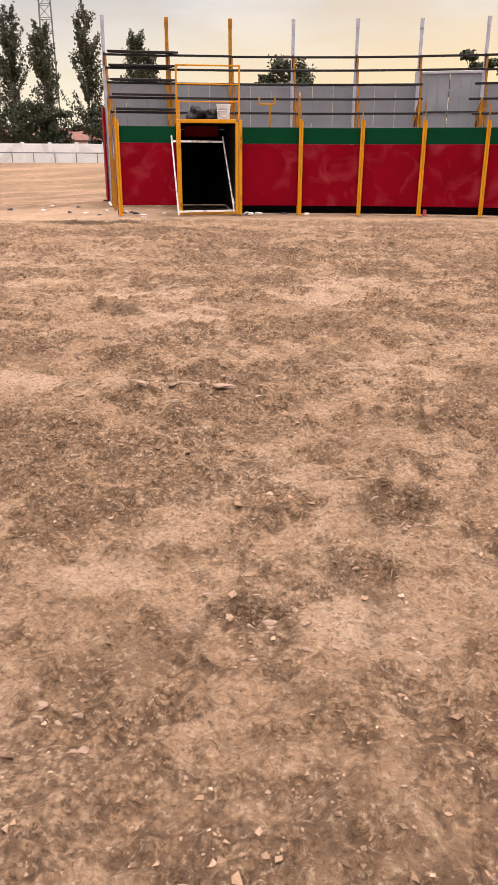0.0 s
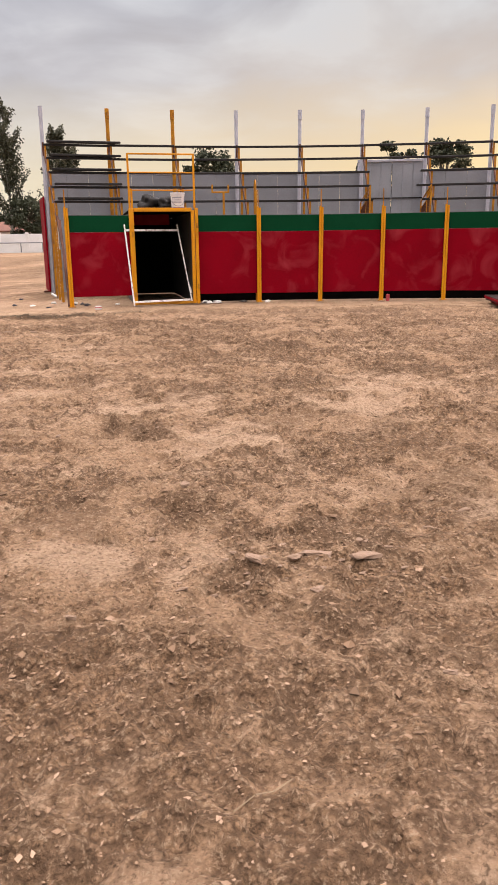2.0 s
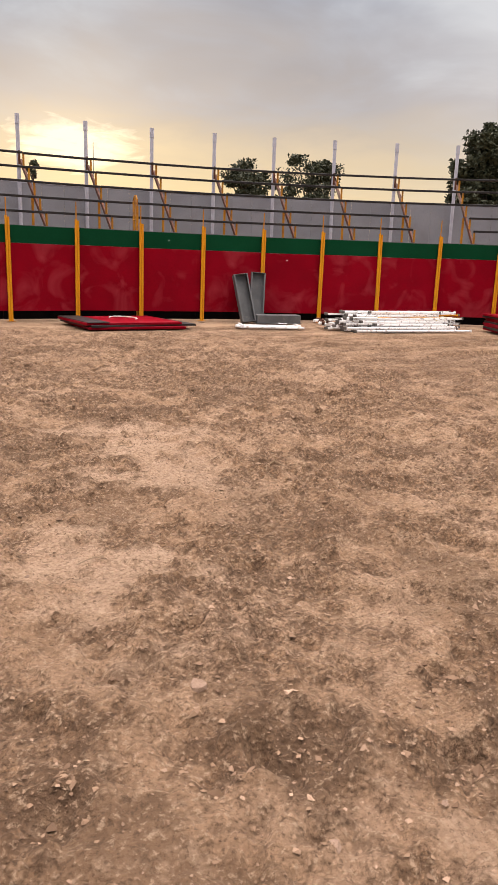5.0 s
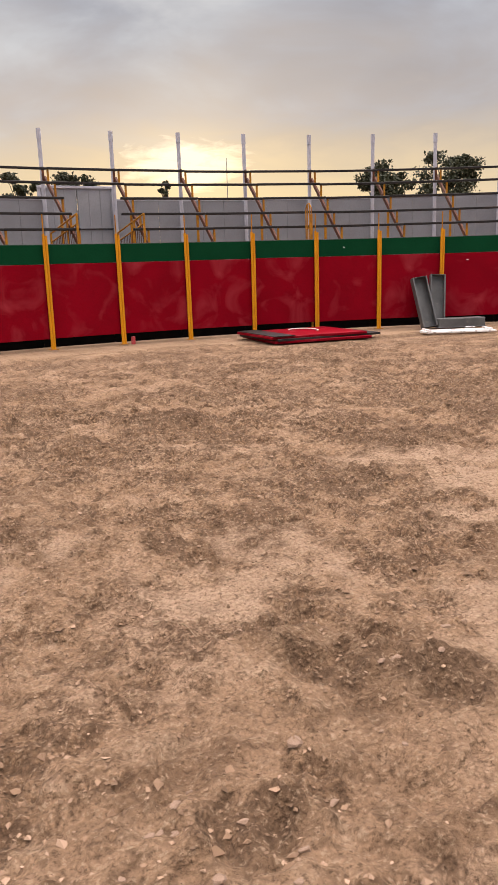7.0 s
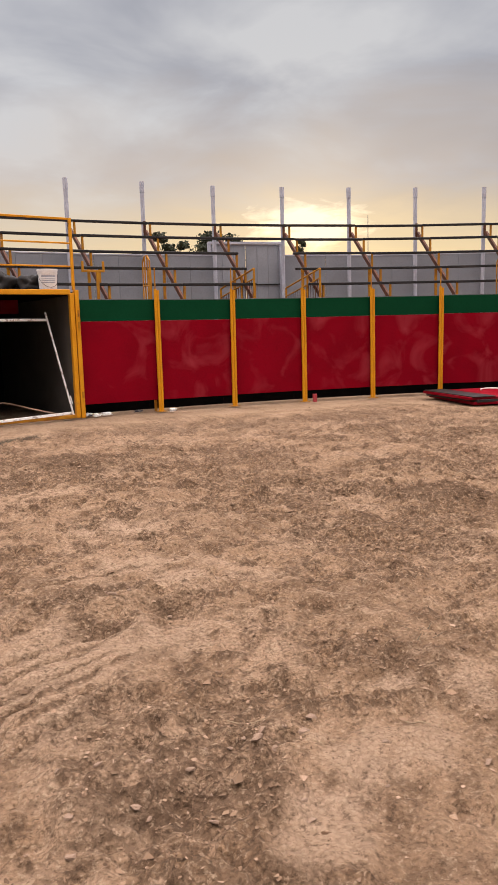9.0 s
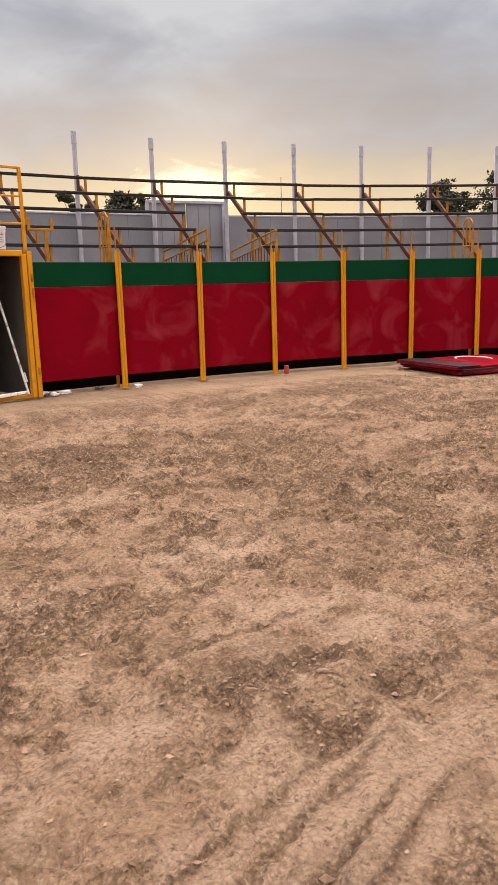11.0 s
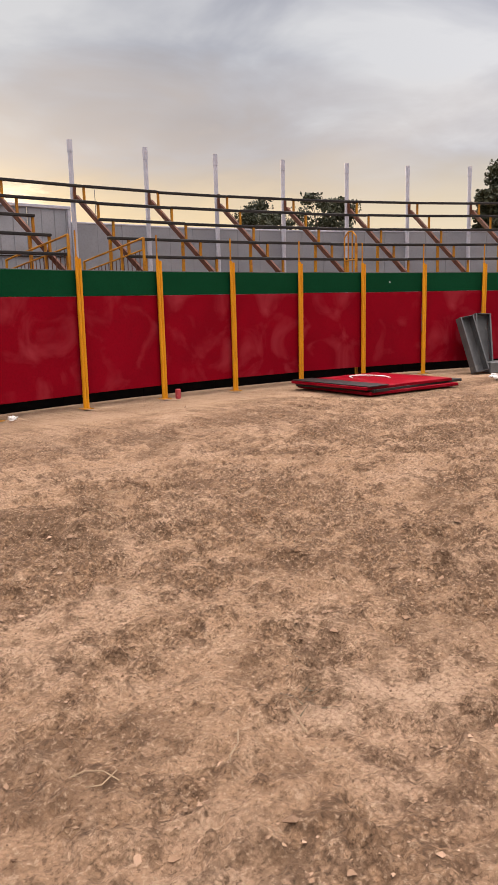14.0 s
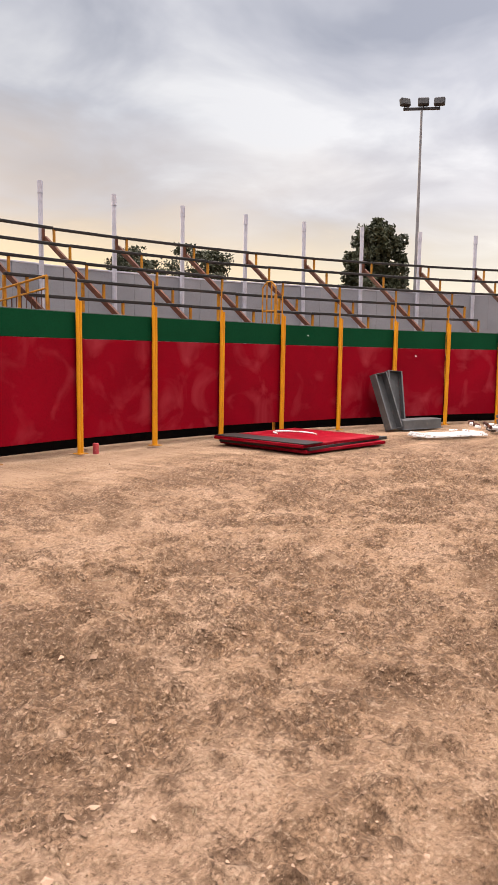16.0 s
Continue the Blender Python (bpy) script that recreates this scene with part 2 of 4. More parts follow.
M_STONE = material("field_stone", (0.205, 0.134, 0.092), (0.275, 0.186, 0.132), 9.0, 0.85, 0, 0.4, 50, 0.3, dirt=(0.26, 0.18, 0.13), dirt_at=(0.5, 0.7), dirt_scale=9.0)
M_TWIG = material("dry_twig", (0.20, 0.14, 0.09), (0.30, 0.22, 0.14), 8.0, 0.9, 0, 0.2, 50, 0.2)
M_WEED = material("dry_weed", (0.045, 0.037, 0.025), (0.095, 0.078, 0.05), 5.0, 0.9, 0, 0.0, 30, 0.2)


def ground_material():
    m = bpy.data.materials.new("dry_dirt")
    m.use_nodes = True
    nt = m.node_tree
    N, L = nt.nodes.new, nt.links.new
    b = nt.nodes["Principled BSDF"]
    b.inputs["Roughness"].default_value, b.inputs["Specular IOR Level"].default_value = 0.95, 0.15
    geo = N("ShaderNodeNewGeometry")
    pos = geo.outputs["Position"]

    def tex(s, d=5.0, dist=0.0, rough=0.55, vec=None):
        n = N("ShaderNodeTexNoise")
        n.inputs["Scale"].default_value, n.inputs["Detail"].default_value = s, d
        n.inputs["Distortion"].default_value, n.inputs["Roughness"].default_value = dist, rough
        L(vec or pos, n.inputs["Vector"])
        return n.outputs[0]

    def rng(v, a, c, lo=0.0, hi=1.0):
        n = N("ShaderNodeMapRange")
        n.inputs[1].default_value, n.inputs[2].default_value, n.inputs[3].default_value, n.inputs[4].default_value = a, c, lo, hi
        L(v, n.inputs[0])
        return n.outputs[0]

    def mix(f, a, c):
        n = N("ShaderNodeMix")
        n.data_type = "RGBA"
        L(f, n.inputs[0])
        for s, v in ((n.inputs[6], a), (n.inputs[7], c)):
            if isinstance(v, tuple):
                s.default_value = (*v, 1)
            else:
                L(v, s)
        return n.outputs[2]

    def cells(scale, vec):
        n = N("ShaderNodeTexVoronoi")
        n.inputs["Scale"].default_value = scale
        L(vec, n.inputs["Vector"])
        return n.outputs["Distance"]

    def op(kind, a, c):
        n = N("ShaderNodeMath")
        n.operation = kind
        for sck, v in ((n.inputs[0], a), (n.inputs[1], c)):
            if isinstance(v, (int, float)):
                sck.default_value = v
            else:
                L(v, sck)
        return n.outputs[0]

    def soil(kind):
        n = N("ShaderNodeAttribute")
        n.attribute_name = kind
        return n.outputs["Fac"]

    broad, patch, mid, grit = tex(0.30, 4), tex(1.1, 6, 0.2, 0.62), tex(4.6, 8, 0.0, 0.68), tex(42.0, 6, 0.0, 0.7)
    crust, pale, dark = soil("crust"), soil("pale"), soil("dark")
    warp = N("ShaderNodeMix")
    warp.data_type = "VECTOR"
    warp.inputs[0].default_value = 0.03
    L(pos, warp.inputs[4])
    wn = N("ShaderNodeTexNoise")
    wn.inputs["Scale"].default_value = 9.0
    L(pos, wn.inputs["Vector"])
    L(wn.outputs["Color"], warp.inputs[5])
    lumps, crumbs = cells(19.0, warp.outputs[1]), cells(58.0, warp.outputs[1])
    # crumbly where the soil lies loose, smooth where the crust holds
    broken = op("SUBTRACT", 1.0, crust)
    coarse = tex(13.0, 8, 0.0, 0.68)
    col = mix(rng(broad, 0.35, 0.65), (0.400, 0.256, 0.162), (0.430, 0.282, 0.184))
    col = mix(op("MULTIPLY", crust, 0.55), col, (0.495, 0.334, 0.228))
    col = mix(rng(patch, 0.50, 0.60, 0.0, 0.50), col, (0.560, 0.392, 0.282))
    col = mix(rng(patch, 0.46, 0.38, 0.0, 0.80), col, (0.290, 0.186, 0.120))
    col = mix(rng(mid, 0.47, 0.38, 0.0, 0.75), col, (0.262, 0.170, 0.110))
    col = mix(rng(mid, 0.55, 0.66, 0.0, 0.60), col, (0.610, 0.440, 0.318))
    col = mix(op("MULTIPLY", rng(coarse, 0.46, 0.37, 0.0, 0.82), rng(broken, 0.0, 1.0, 0.65, 1.0)), col, (0.220, 0.142, 0.092))
    col = mix(rng(coarse, 0.57, 0.68, 0.0, 0.45), col, (0.620, 0.452, 0.326))
    damp = tex(0.55, 6, 1.4)
    col = mix(rng(damp, 0.58, 0.68, 0.0, 0.6), col, (0.262, 0.172, 0.112))
    col = mix(op("MULTIPLY", pale, 0.50), col, (0.610, 0.438, 0.322))
    col = mix(op("MULTIPLY", dark, 0.44), col, (0.190, 0.124, 0.082))
    # trodden pale strip along the foot of the barrier
    flat = N("ShaderNodeVectorMath")
    flat.operation = "MULTIPLY"
    L(pos, flat.inputs[0])
    flat.inputs[1].default_value = (1, 1, 0)
    ln = N("ShaderNodeVectorMath")
    ln.operation = "LENGTH"
    L(flat.outputs[0], ln.inputs[0])
    rad = op("ADD", ln.outputs["Value"], op("MULTIPLY", op("SUBTRACT", patch, 0.5), 3.0))
    trod = op("MULTIPLY", rng(rad, 18.2, 19.4), rng(rad, 24.0, 22.0))
    col = mix(op("MULTIPLY", trod, 0.6), col, (0.560, 0.395, 0.280))
    loose = op("SUBTRACT", 1.0, op("MULTIPLY", trod, 0.75))
    # shade in the crevices between lumps and crumbs, put into the soil colour
    crevice_shade = op("MULTIPLY", op("MULTIPLY", rng(lumps, 0.34, 0.66, 0.0, 0.55), broken), loose)
    col = mix(crevice_shade, col, (0.190, 0.120, 0.078))
    col = mix(op("MULTIPLY", op("MULTIPLY", rng(crumbs, 0.38, 0.68, 0.0, 0.6), rng(broken, 0.0, 1.0, 0.4, 1.0)), loose), col, (0.190, 0.120, 0.078))
    col = mix(op("MULTIPLY", op("MULTIPLY", rng(grit, 0.45, 0.37, 0.0, 0.85), loose), rng(broken, 0.0, 1.0, 0.7, 1.0)), col, (0.160, 0.102, 0.066))
    col = mix(rng(grit, 0.55, 0.64, 0.0, 0.6), col, (0.600, 0.440, 0.318))
    deep = N("ShaderNodeGamma")
    deep.inputs[1].default_value = 1.31
    L(col, deep.inputs[0])
    earth = N("ShaderNodeMix")
    earth.data_type, earth.blend_type = "RGBA", "MULTIPLY"
    earth.inputs[0].default_value = 1.0
    L(deep.outputs[0], earth.inputs[6])
    earth.inputs[7].default_value = (0.96, 1.04, 1.07, 1)
    L(earth.outputs[2], b.inputs["Base Color"])
    h = op("ADD", op("ADD", op("MULTIPLY", grit, 0.5), op("MULTIPLY", coarse, 0.6)), mid)
    h = op("SUBTRACT", h, op("MULTIPLY", op("MULTIPLY", lumps, 0.55), broken))
    h = op("SUBTRACT", h, op("MULTIPLY", crumbs, 0.25))
    bp = N("ShaderNodeBump")
    bp.inputs["Strength"].default_value, bp.inputs["Distance"].default_value = 1.0, 0.080
    L(h, bp.inputs["Height"])
    L(bp.outputs[0], b.inputs["Normal"])
    return m


M_DIRT = ground_material()


# ---- building helpers ----
def finish(bm, name, mat, smooth=False):
    me = bpy.data.meshes.new(name)
    bm.to_mesh(me)
    bm.free()
    me.materials.append(mat)
    if smooth:
        me.polygons.foreach_set("use_smooth", [True] * len(me.polygons))
    return me


def part(name, bm, mat, parent, label="", smooth=False):
    ob = new(name, finish(bm, name, mat, smooth))
    ob.parent = parent
    return tagged(ob, label) if label else ob


def thing(name, m, label, category, group="", kind=""):
    ob = new(name)
    ob.matrix_basis = m
    ob.empty_display_size = 0.1
    return tagged(ob, label, category, group, kind)


def solid(name, bm, mat, m, label, category, group="", kind="", smooth=False):
    ob = new(name, finish(bm, name, mat, smooth))
    ob.matrix_basis = m
    return tagged(ob, label, category, group, kind)


def box(bm, c, s, m=None, bevel=0.0):
    """A box with centre c and size s, its edges bevelled."""
    g = bmesh.ops.create_cube(bm, size=1.0, matrix=(m or Matrix()) @ Matrix.Translation(c) @ Matrix.Diagonal((*s, 1)))
    if bevel:
        edges = list({e for v in g["verts"] for e in v.link_edges})
        bmesh.ops.bevel(bm, geom=edges, offset=bevel, segments=1, affect="EDGES")
    return bm


def along(p, q):
    p, q = Vector(p), Vector(q)
    d = q - p
    up = Vector((0, 0, 1)) if abs(d.normalized().z) < 0.95 else Vector((0, 1, 0))
    y = d.normalized()
    x = y.cross(up).normalized()
    z = x.cross(y)
    m = Matrix((x, y, z)).transposed().to_4x4()
    m.translation = (p + q) / 2
    return m, d.length


def bar(bm, p, q, w, h, bevel=0.004):
    """A square bar from p to q, w wide and h deep."""
    m, n = along(p, q)
    return box(bm, (0, 0, 0), (w, n, h), m, bevel)


def rod(bm, p, q, r, r2=None, seg=10):
    m, n = along(p, q)
    bmesh.ops.create_cone(bm, cap_ends=True, segments=seg, radius1=r, radius2=r if r2 is None else r2, depth=n, matrix=m @ Matrix.Rotation(radians(-90), 4, "X"))
    return bm


def B():
    return bmesh.new()


# ---- the ring: angle of each bay line, radii and heights ----
R_WALL, R_BACK = 20.24, 26.20
PANEL_TOP, BAND_LOW, PANEL_LOW = 2.035, 1.665, 0.22
TIERS = ((25.75, 4.20), (25.10, 3.765), (24.45, 3.335), (23.82, 2.905), (23.15, 2.50))
LAST = 18


def ang(k):
    n = k - 5
    return n * 4.22 if n < 0 else n * (4.22 + 0.0045 * n)


def ring(k, r, z=0.0):
    a = radians(ang(k))
    return Vector((r * math.sin(a), r * math.cos(a), z))


def here(k, r, z=0.0):
    """Pose on the ring: x along the wall, y outward."""
    p = ring(k, r, z)
    return pose(p.x, p.y, p.z, 0, 0, -ang(k))


# ---- ground ----
@functools.lru_cache(maxsize=None)
def table(seed):
    return np.random.RandomState(seed).rand(256, 256)


def lattice(x, y, cell, seed):
    """Smooth noise of one size, from -0.5 to 0.5."""
    tab = table(seed)
    u, v = x / cell, y / cell
    i, j = np.floor(u).astype(int), np.floor(v).astype(int)
    fu, fv = u - i, v - j
    fu, fv = fu * fu * (3 - 2 * fu), fv * fv * (3 - 2 * fv)
    a, b_, c, d = tab[i % 256, j % 256], tab[(i + 1) % 256, j % 256], tab[i % 256, (j + 1) % 256], tab[(i + 1) % 256, (j + 1) % 256]
    return (a * (1 - fu) + b_ * fu) * (1 - fv) + (c * (1 - fu) + d * fu) * fv - 0.5


RUTS = ((-6.35, 9.38, -5.15, 9.89), (-6.25, 9.28, -5.15, 9.80), (-6.20, 8.93, -5.15, 9.51), (-6.15, 9.13, -5.33, 9.54), (-5.95, 8.82, -5.50, 9.05), (-5.84, 10.66, -4.92, 10.72), (-4.60, 10.19, -4.12, 10.36))
# bare pale patches: place and radius
PALE = ((-4.91, 10.80, 0.34), (-6.16, 10.14, 0.30), (-5.30, 9.72, 0.30), (-5.66, 9.84, 0.26), (-6.37, 9.95, 0.30), (-5.05, 11.83, 0.28), (-2.64, 6.33, 0.50), (-1.26, 9.25, 0.55), (-1.62, 7.87, 0.40), (-3.23, 4.48, 0.22), (-2.65, 4.50, 0.18),
        (-1.07, 2.14, 0.16), (-0.96, 5.37, 0.35), (-1.86, 2.33, 0.30), (-1.49, 9.48, 0.50), (-2.49, 7.19, 0.34), (-3.05, 8.16, 0.34), (-3.67, 7.76, 0.30), (-1.53, 8.52, 0.36), (-4.17, 8.66, 0.24), (-2.86, 6.77, 0.24), (-4.86, 10.48, 0.34),
        (-5.00, 8.07, 0.22), (-4.71, 8.48, 0.20), (-4.35, 8.78, 0.14), (-5.64, 9.45, 0.30), (-5.38, 10.36, 0.24))
# footprints and dark, turned-up soil: place and radius
DARK = ((-2.80, 5.09, 0.16), (-2.44, 4.82, 0.12), (-2.03, 4.76, 0.20), (0.30, 10.25, 0.40), (0.40, 8.84, 0.24), (-1.95, 4.00, 0.12), (-2.66, 3.78, 0.10), (-2.49, 4.35, 0.14), (-3.46, 5.22, 0.12), (-1.38, 2.18, 0.12), (-1.10, 9.80, 0.45),
        (-2.66, 5.10, 0.14), (-1.82, 3.71, 0.12), (-1.77, 1.73, 0.12), (-0.92, 2.97, 0.18), (-1.06, 2.47, 0.14), (0.15, 10.10, 0.35), (-2.20, 8.82, 0.34), (-3.62, 7.01, 0.15), (-4.19, 6.42, 0.15), (-2.26, 11.60, 0.28), (-3.70, 8.37, 0.13))
DARKER = ((-3.31, 6.65, 0.16), (-5.53, 10.22, 0.30), (-5.06, 9.98, 0.18), (-4.99, 14.17, 0.28), (-2.60, 11.76, 0.30), (-4.97, 12.12, 0.18), (-5.43, 8.33, 0.24), (-5.46, 9.85, 0.18), (-3.75, 11.10, 0.16), (-3.78, 12.24, 0.20), (-5.27, 10.23, 0.12),
          (-1.98, 13.59, 0.24), (-6.06, 14.41, 0.26), (-5.69, 14.13, 0.20), (-5.05, 14.72, 0.34), (-5.69, 15.91, 0.28), (-7.30, 16.24, 0.48), (-6.50, 16.78, 0.36), (-5.48, 17.26, 0.26))
PIT_RS = np.random.RandomState(5)
PITS = [(PIT_RS.uniform(-11, 9), PIT_RS.uniform(0.5, 18.6), PIT_RS.uniform(0.06, 0.16), PIT_RS.uniform(0.02, 0.05)) for _ in range(190)] + [(px, py, 0.75 * w, min(0.05, 0.32 * w)) for px, py, w in (*DARK, *DARKER) if w < 0.25]


def step_up(v, lo, hi):
    v = np.clip((v - lo) / (hi - lo), 0, 1)
    return v * v * (3 - 2 * v)


def rut_at(x, y, ax, ay, bx, by):
    """Distance across a wheel mark, and how far it is present along its length."""
    dx, dy = bx - ax, by - ay
    ln = math.hypot(dx, dy)
    s = ((x - ax) * dx + (y - ay) * dy) / ln
    q = ((x - ax) * dy - (y - ay) * dx) / ln + 0.03 * lattice(x, y, 0.5, 31) + 0.012 * lattice(x, y, 0.07, 32)
    return np.abs(q), np.clip(np.minimum(s, ln - s) / 0.25, 0, 1)


def soil(x, y):
    """Kinds of soil, 0 to 1: trodden crust, smaller plates, bare pale patches, dark turned-up earth."""
    f = 0.34 * lattice(x, y, 1.1, 51) + 0.40 * lattice(x, y, 0.44, 52) + 0.46 * lattice(x, y, 0.19, 53) + 0.38 * lattice(x, y, 0.085, 54) + 0.28 * lattice(x, y, 0.042, 55)
    g = 0.50 * lattice(x, y, 0.34, 56) + 0.36 * lattice(x, y, 0.15, 57) + 0.24 * lattice(x, y, 0.07, 58) + 0.15 * lattice(x, y, 0.04, 59)
    crust, plates = step_up(f, -0.12, 0.10), step_up(g, -0.03, 0.03)
    rag = 1.0 * lattice(x, y, 0.30, 61) + 0.8 * lattice(x, y, 0.12, 62) + 0.5 * lattice(x, y, 0.05, 63)
    pale, dark = np.zeros_like(x), np.zeros_like(x)
    for spots, out in ((PALE, pale), (DARK, dark), (DARKER, dark)):
        for px, py, w in spots:
            near = (np.abs(x - px) < 2 * w) & (np.abs(y - py) < 2 * w)
            d = np.hypot(x[near] - px, y[near] - py) / w
            out[near] = np.maximum(out[near], step_up(1.0 - d + rag[near] * 1.3, -0.20, 0.65))
    for rut in RUTS:
        q, on = rut_at(x, y, *rut)
        dark = np.maximum(dark, on * np.exp(-(q / 0.017) ** 2) * 0.85)
        pale = np.maximum(pale, on * np.exp(-((q - 0.06) / 0.035) ** 2) * 0.9)
    pale = pale * (1 - dark)
    return np.maximum(crust * (1 - 0.7 * dark), pale), plates, pale, dark


def clods(x, y, cell, seed):
    """Rounded lumps of uneven size, one in each cell of a jittered grid."""
    jx, jy, amp = table(seed), table(seed + 100), table(seed + 200)
    i, j = np.floor(x / cell).astype(int), np.floor(y / cell).astype(int)
    out = np.zeros_like(x)
    for di in (-1, 0, 1):
        for dj in (-1, 0, 1):
            a, b_ = (i + di) % 256, (j + dj) % 256
            size = 0.35 + 0.45 * amp[a, b_]
            d = np.hypot(x / cell - (i + di + jx[a, b_]), y / cell - (j + dj + jy[a, b_])) / size
            out = np.maximum(out, np.sqrt(np.clip(1 - d * d, 0, 1)) * amp[a, b_])
    return out


def ground_height(x, y):
    r = np.hypot(x, y)
    calm = np.clip((19.4 - r) / 1.4, 0.16, 1.0)
    for px, py in ((3.4, 18.5), (6.35, 17.2), (9.3, 16.0), (11.78, 13.85)):
        calm = np.minimum(calm, np.clip((np.hypot(x - px, y - py) - 1.3) / 0.9, 0.12, 1.0))
    crust, plates, pale, dark = soil(x, y)
    h = 0.055 * lattice(x, y, 1.7, 1) + 0.050 * lattice(x, y, 0.55, 2) + 0.040 * lattice(x, y, 0.24, 3)
    h += 0.05 * (np.abs(lattice(x, y, 0.36, 11)) - 0.2)
    h += 0.018 * crust + (0.031 * plates + 0.034 * lattice(x, y, 0.06, 12) - 0.03 * np.abs(lattice(x, y, 0.11, 13))) * (1 - 0.6 * pale)
    loose = np.clip((1 - crust) * (0.65 + 1.2 * lattice(x, y, 0.9, 7)) + 0.5 * dark, 0.0, 1.0)
    h = h + loose * (0.026 * clods(x, y, 0.13, 41) + 0.026 * clods(x + 3.3, y, 0.075, 42)) + (0.012 + 0.018 * loose) * clods(x, y + 7.1, 0.048, 43)
    for px, py, w, d in PITS:
        q = (x - px) ** 2 + (y - py) ** 2
        near = q < (4 * w) ** 2
        h[near] += (-d * np.exp(-q[near] / (w * w)) + 0.45 * d * np.exp(-((np.sqrt(q[near]) - 1.5 * w) / (0.5 * w)) ** 2))
    for rut in RUTS:
        q, on = rut_at(x, y, *rut)
        h += on * (-0.016 * np.exp(-(q / 0.019) ** 2) + 0.005 * np.exp(-((q - 0.06) / 0.03) ** 2))
    far = np.clip((r - 34) / 45.0, 0, 1)
    return h * calm * np.clip((60 - r) / 20, 0.1, 1) - 0.035 + 0.9 * far * far * (3 - 2 * far)


def make_ground():
    def lines(lo, hi, step):
        core = np.arange(lo, hi, step)
        out = [step * 1.1]
        while sum(out) < 2600:
            out.append(out[-1] * (1.055 if out[-1] < 0.09 else 1.25))
        o = np.cumsum(out)
        return np.concatenate([(lo - o)[::-1], core, core[-1] + o])

    xs, ys = lines(-8.6, 2.2, 0.0195), lines(1.6, 15.6, 0.0195)
    X, Y = np.meshgrid(xs, ys)
    Z = ground_height(X, Y)
    co = np.stack([X, Y, Z], -1).reshape(-1, 3)
    nx, ny = len(xs), len(ys)
    idx = np.arange(nx * ny).reshape(ny, nx)
    quads = np.stack([idx[:-1, :-1], idx[:-1, 1:], idx[1:, 1:], idx[1:, :-1]], -1).reshape(-1, 4)
    me = bpy.data.meshes.new("ground")
    me.vertices.add(len(co))
    me.vertices.foreach_set("co", co.ravel())
    me.loops.add(quads.size)
    me.loops.foreach_set("vertex_index", quads.ravel())
    me.polygons.add(len(quads))
    me.polygons.foreach_set("loop_start", np.arange(0, quads.size, 4))
    me.polygons.foreach_set("use_smooth", np.ones(len(quads), bool))
    me.update(calc_edges=True)
    crust, _, pale, dark = soil(X.ravel(), Y.ravel())
    for kind, v in (("crust", crust), ("pale", pale), ("dark", dark)):
        me.attributes.new(kind, "FLOAT", "POINT").data.foreach_set("value", v.astype(np.float32))
    me.materials.append(M_DIRT)
    tagged(new("ground", me), "dry reddish-brown dirt ground with clods, hollows and pebbles", "ground", kind="structure")


make_ground()


# ---- barrier: posts and painted panels ----
def barrier_post(first):
    t = thing("barrier_post", here(first, R_WALL - 0.05), "yellow painted twin-tube steel post of the ring barrier", "post", "barrier posts")
    part("tube", rod(B(), (-0.024, 0, 0.0), (-0.024, 0, 2.225), 0.0265, seg=12), M_YELLOW, t, smooth=False)
    part("tube", rod(B(), (0.026, 0.004, 0.0), (0.026, 0.004, 2.20), 0.0265, seg=12), M_YELLOW, t)
    part("pin", rod(B(), (-0.010, 0.03, 2.1), (-0.010, 0.03, 2.60), 0.013, seg=8), M_OLDYELLOW, t, "thin worn yellow pin")
    part("foot_plate", box(B(), (0, 0, 0.006), (0.17, 0.15, 0.012), bevel=0.003), M_OLDYELLOW, t)
    return t


post = barrier_post(3)
copy_thing(post, here(0, R_WALL - 0.05))
for k in range(4, LAST + 1):
    copy_thing(post, here(k, R_WALL - 0.05) @ pose(0, 0, 0, random.uniform(-0.3, 0.3), random.uniform(-0.5, 0.5), random.uniform(-6, 6)))


def barrier_panel(k):
    a, b_ = ring(k, R_WALL), ring(k + 1, R_WALL)
    w = (b_ - a).length - 0.012
    mid = (a + b_) / 2
    t = thing("barrier", pose(mid.x, mid.y, 0, 0, 0, -(ang(k) + ang(k + 1)) / 2), "red steel barrier panel with green band, scuffed paint", "barrier", "ring barriers")
    part("sheet", box(B(), (0, 0.02, (PANEL_LOW + BAND_LOW) / 2), (w, 0.035, BAND_LOW - PANEL_LOW), bevel=0.004), M_RED, t)
    part("band", box(B(), (0, 0.02, (PANEL_TOP + BAND_LOW) / 2 + 0.001), (w, 0.037, PANEL_TOP - BAND_LOW - 0.002), bevel=0.004), M_GREEN, t, "dark green painted band")
    part("top_rail", box(B(), (0, 0.028, PANEL_TOP + 0.007), (w, 0.045, 0.010), bevel=0.002), M_TROUGH, t, "bare grey metal edge")
    return t


panel = barrier_panel(2)
for k in [0] + list(range(3, LAST)):
    mid = (ring(k, R_WALL) + ring(k + 1, R_WALL)) / 2
    copy_thing(panel, pose(mid.x, mid.y, random.uniform(-0.012, 0.012), random.uniform(-0.3, 0.3), random.uniform(-0.25, 0.25), -(ang(k) + ang(k + 1)) / 2))

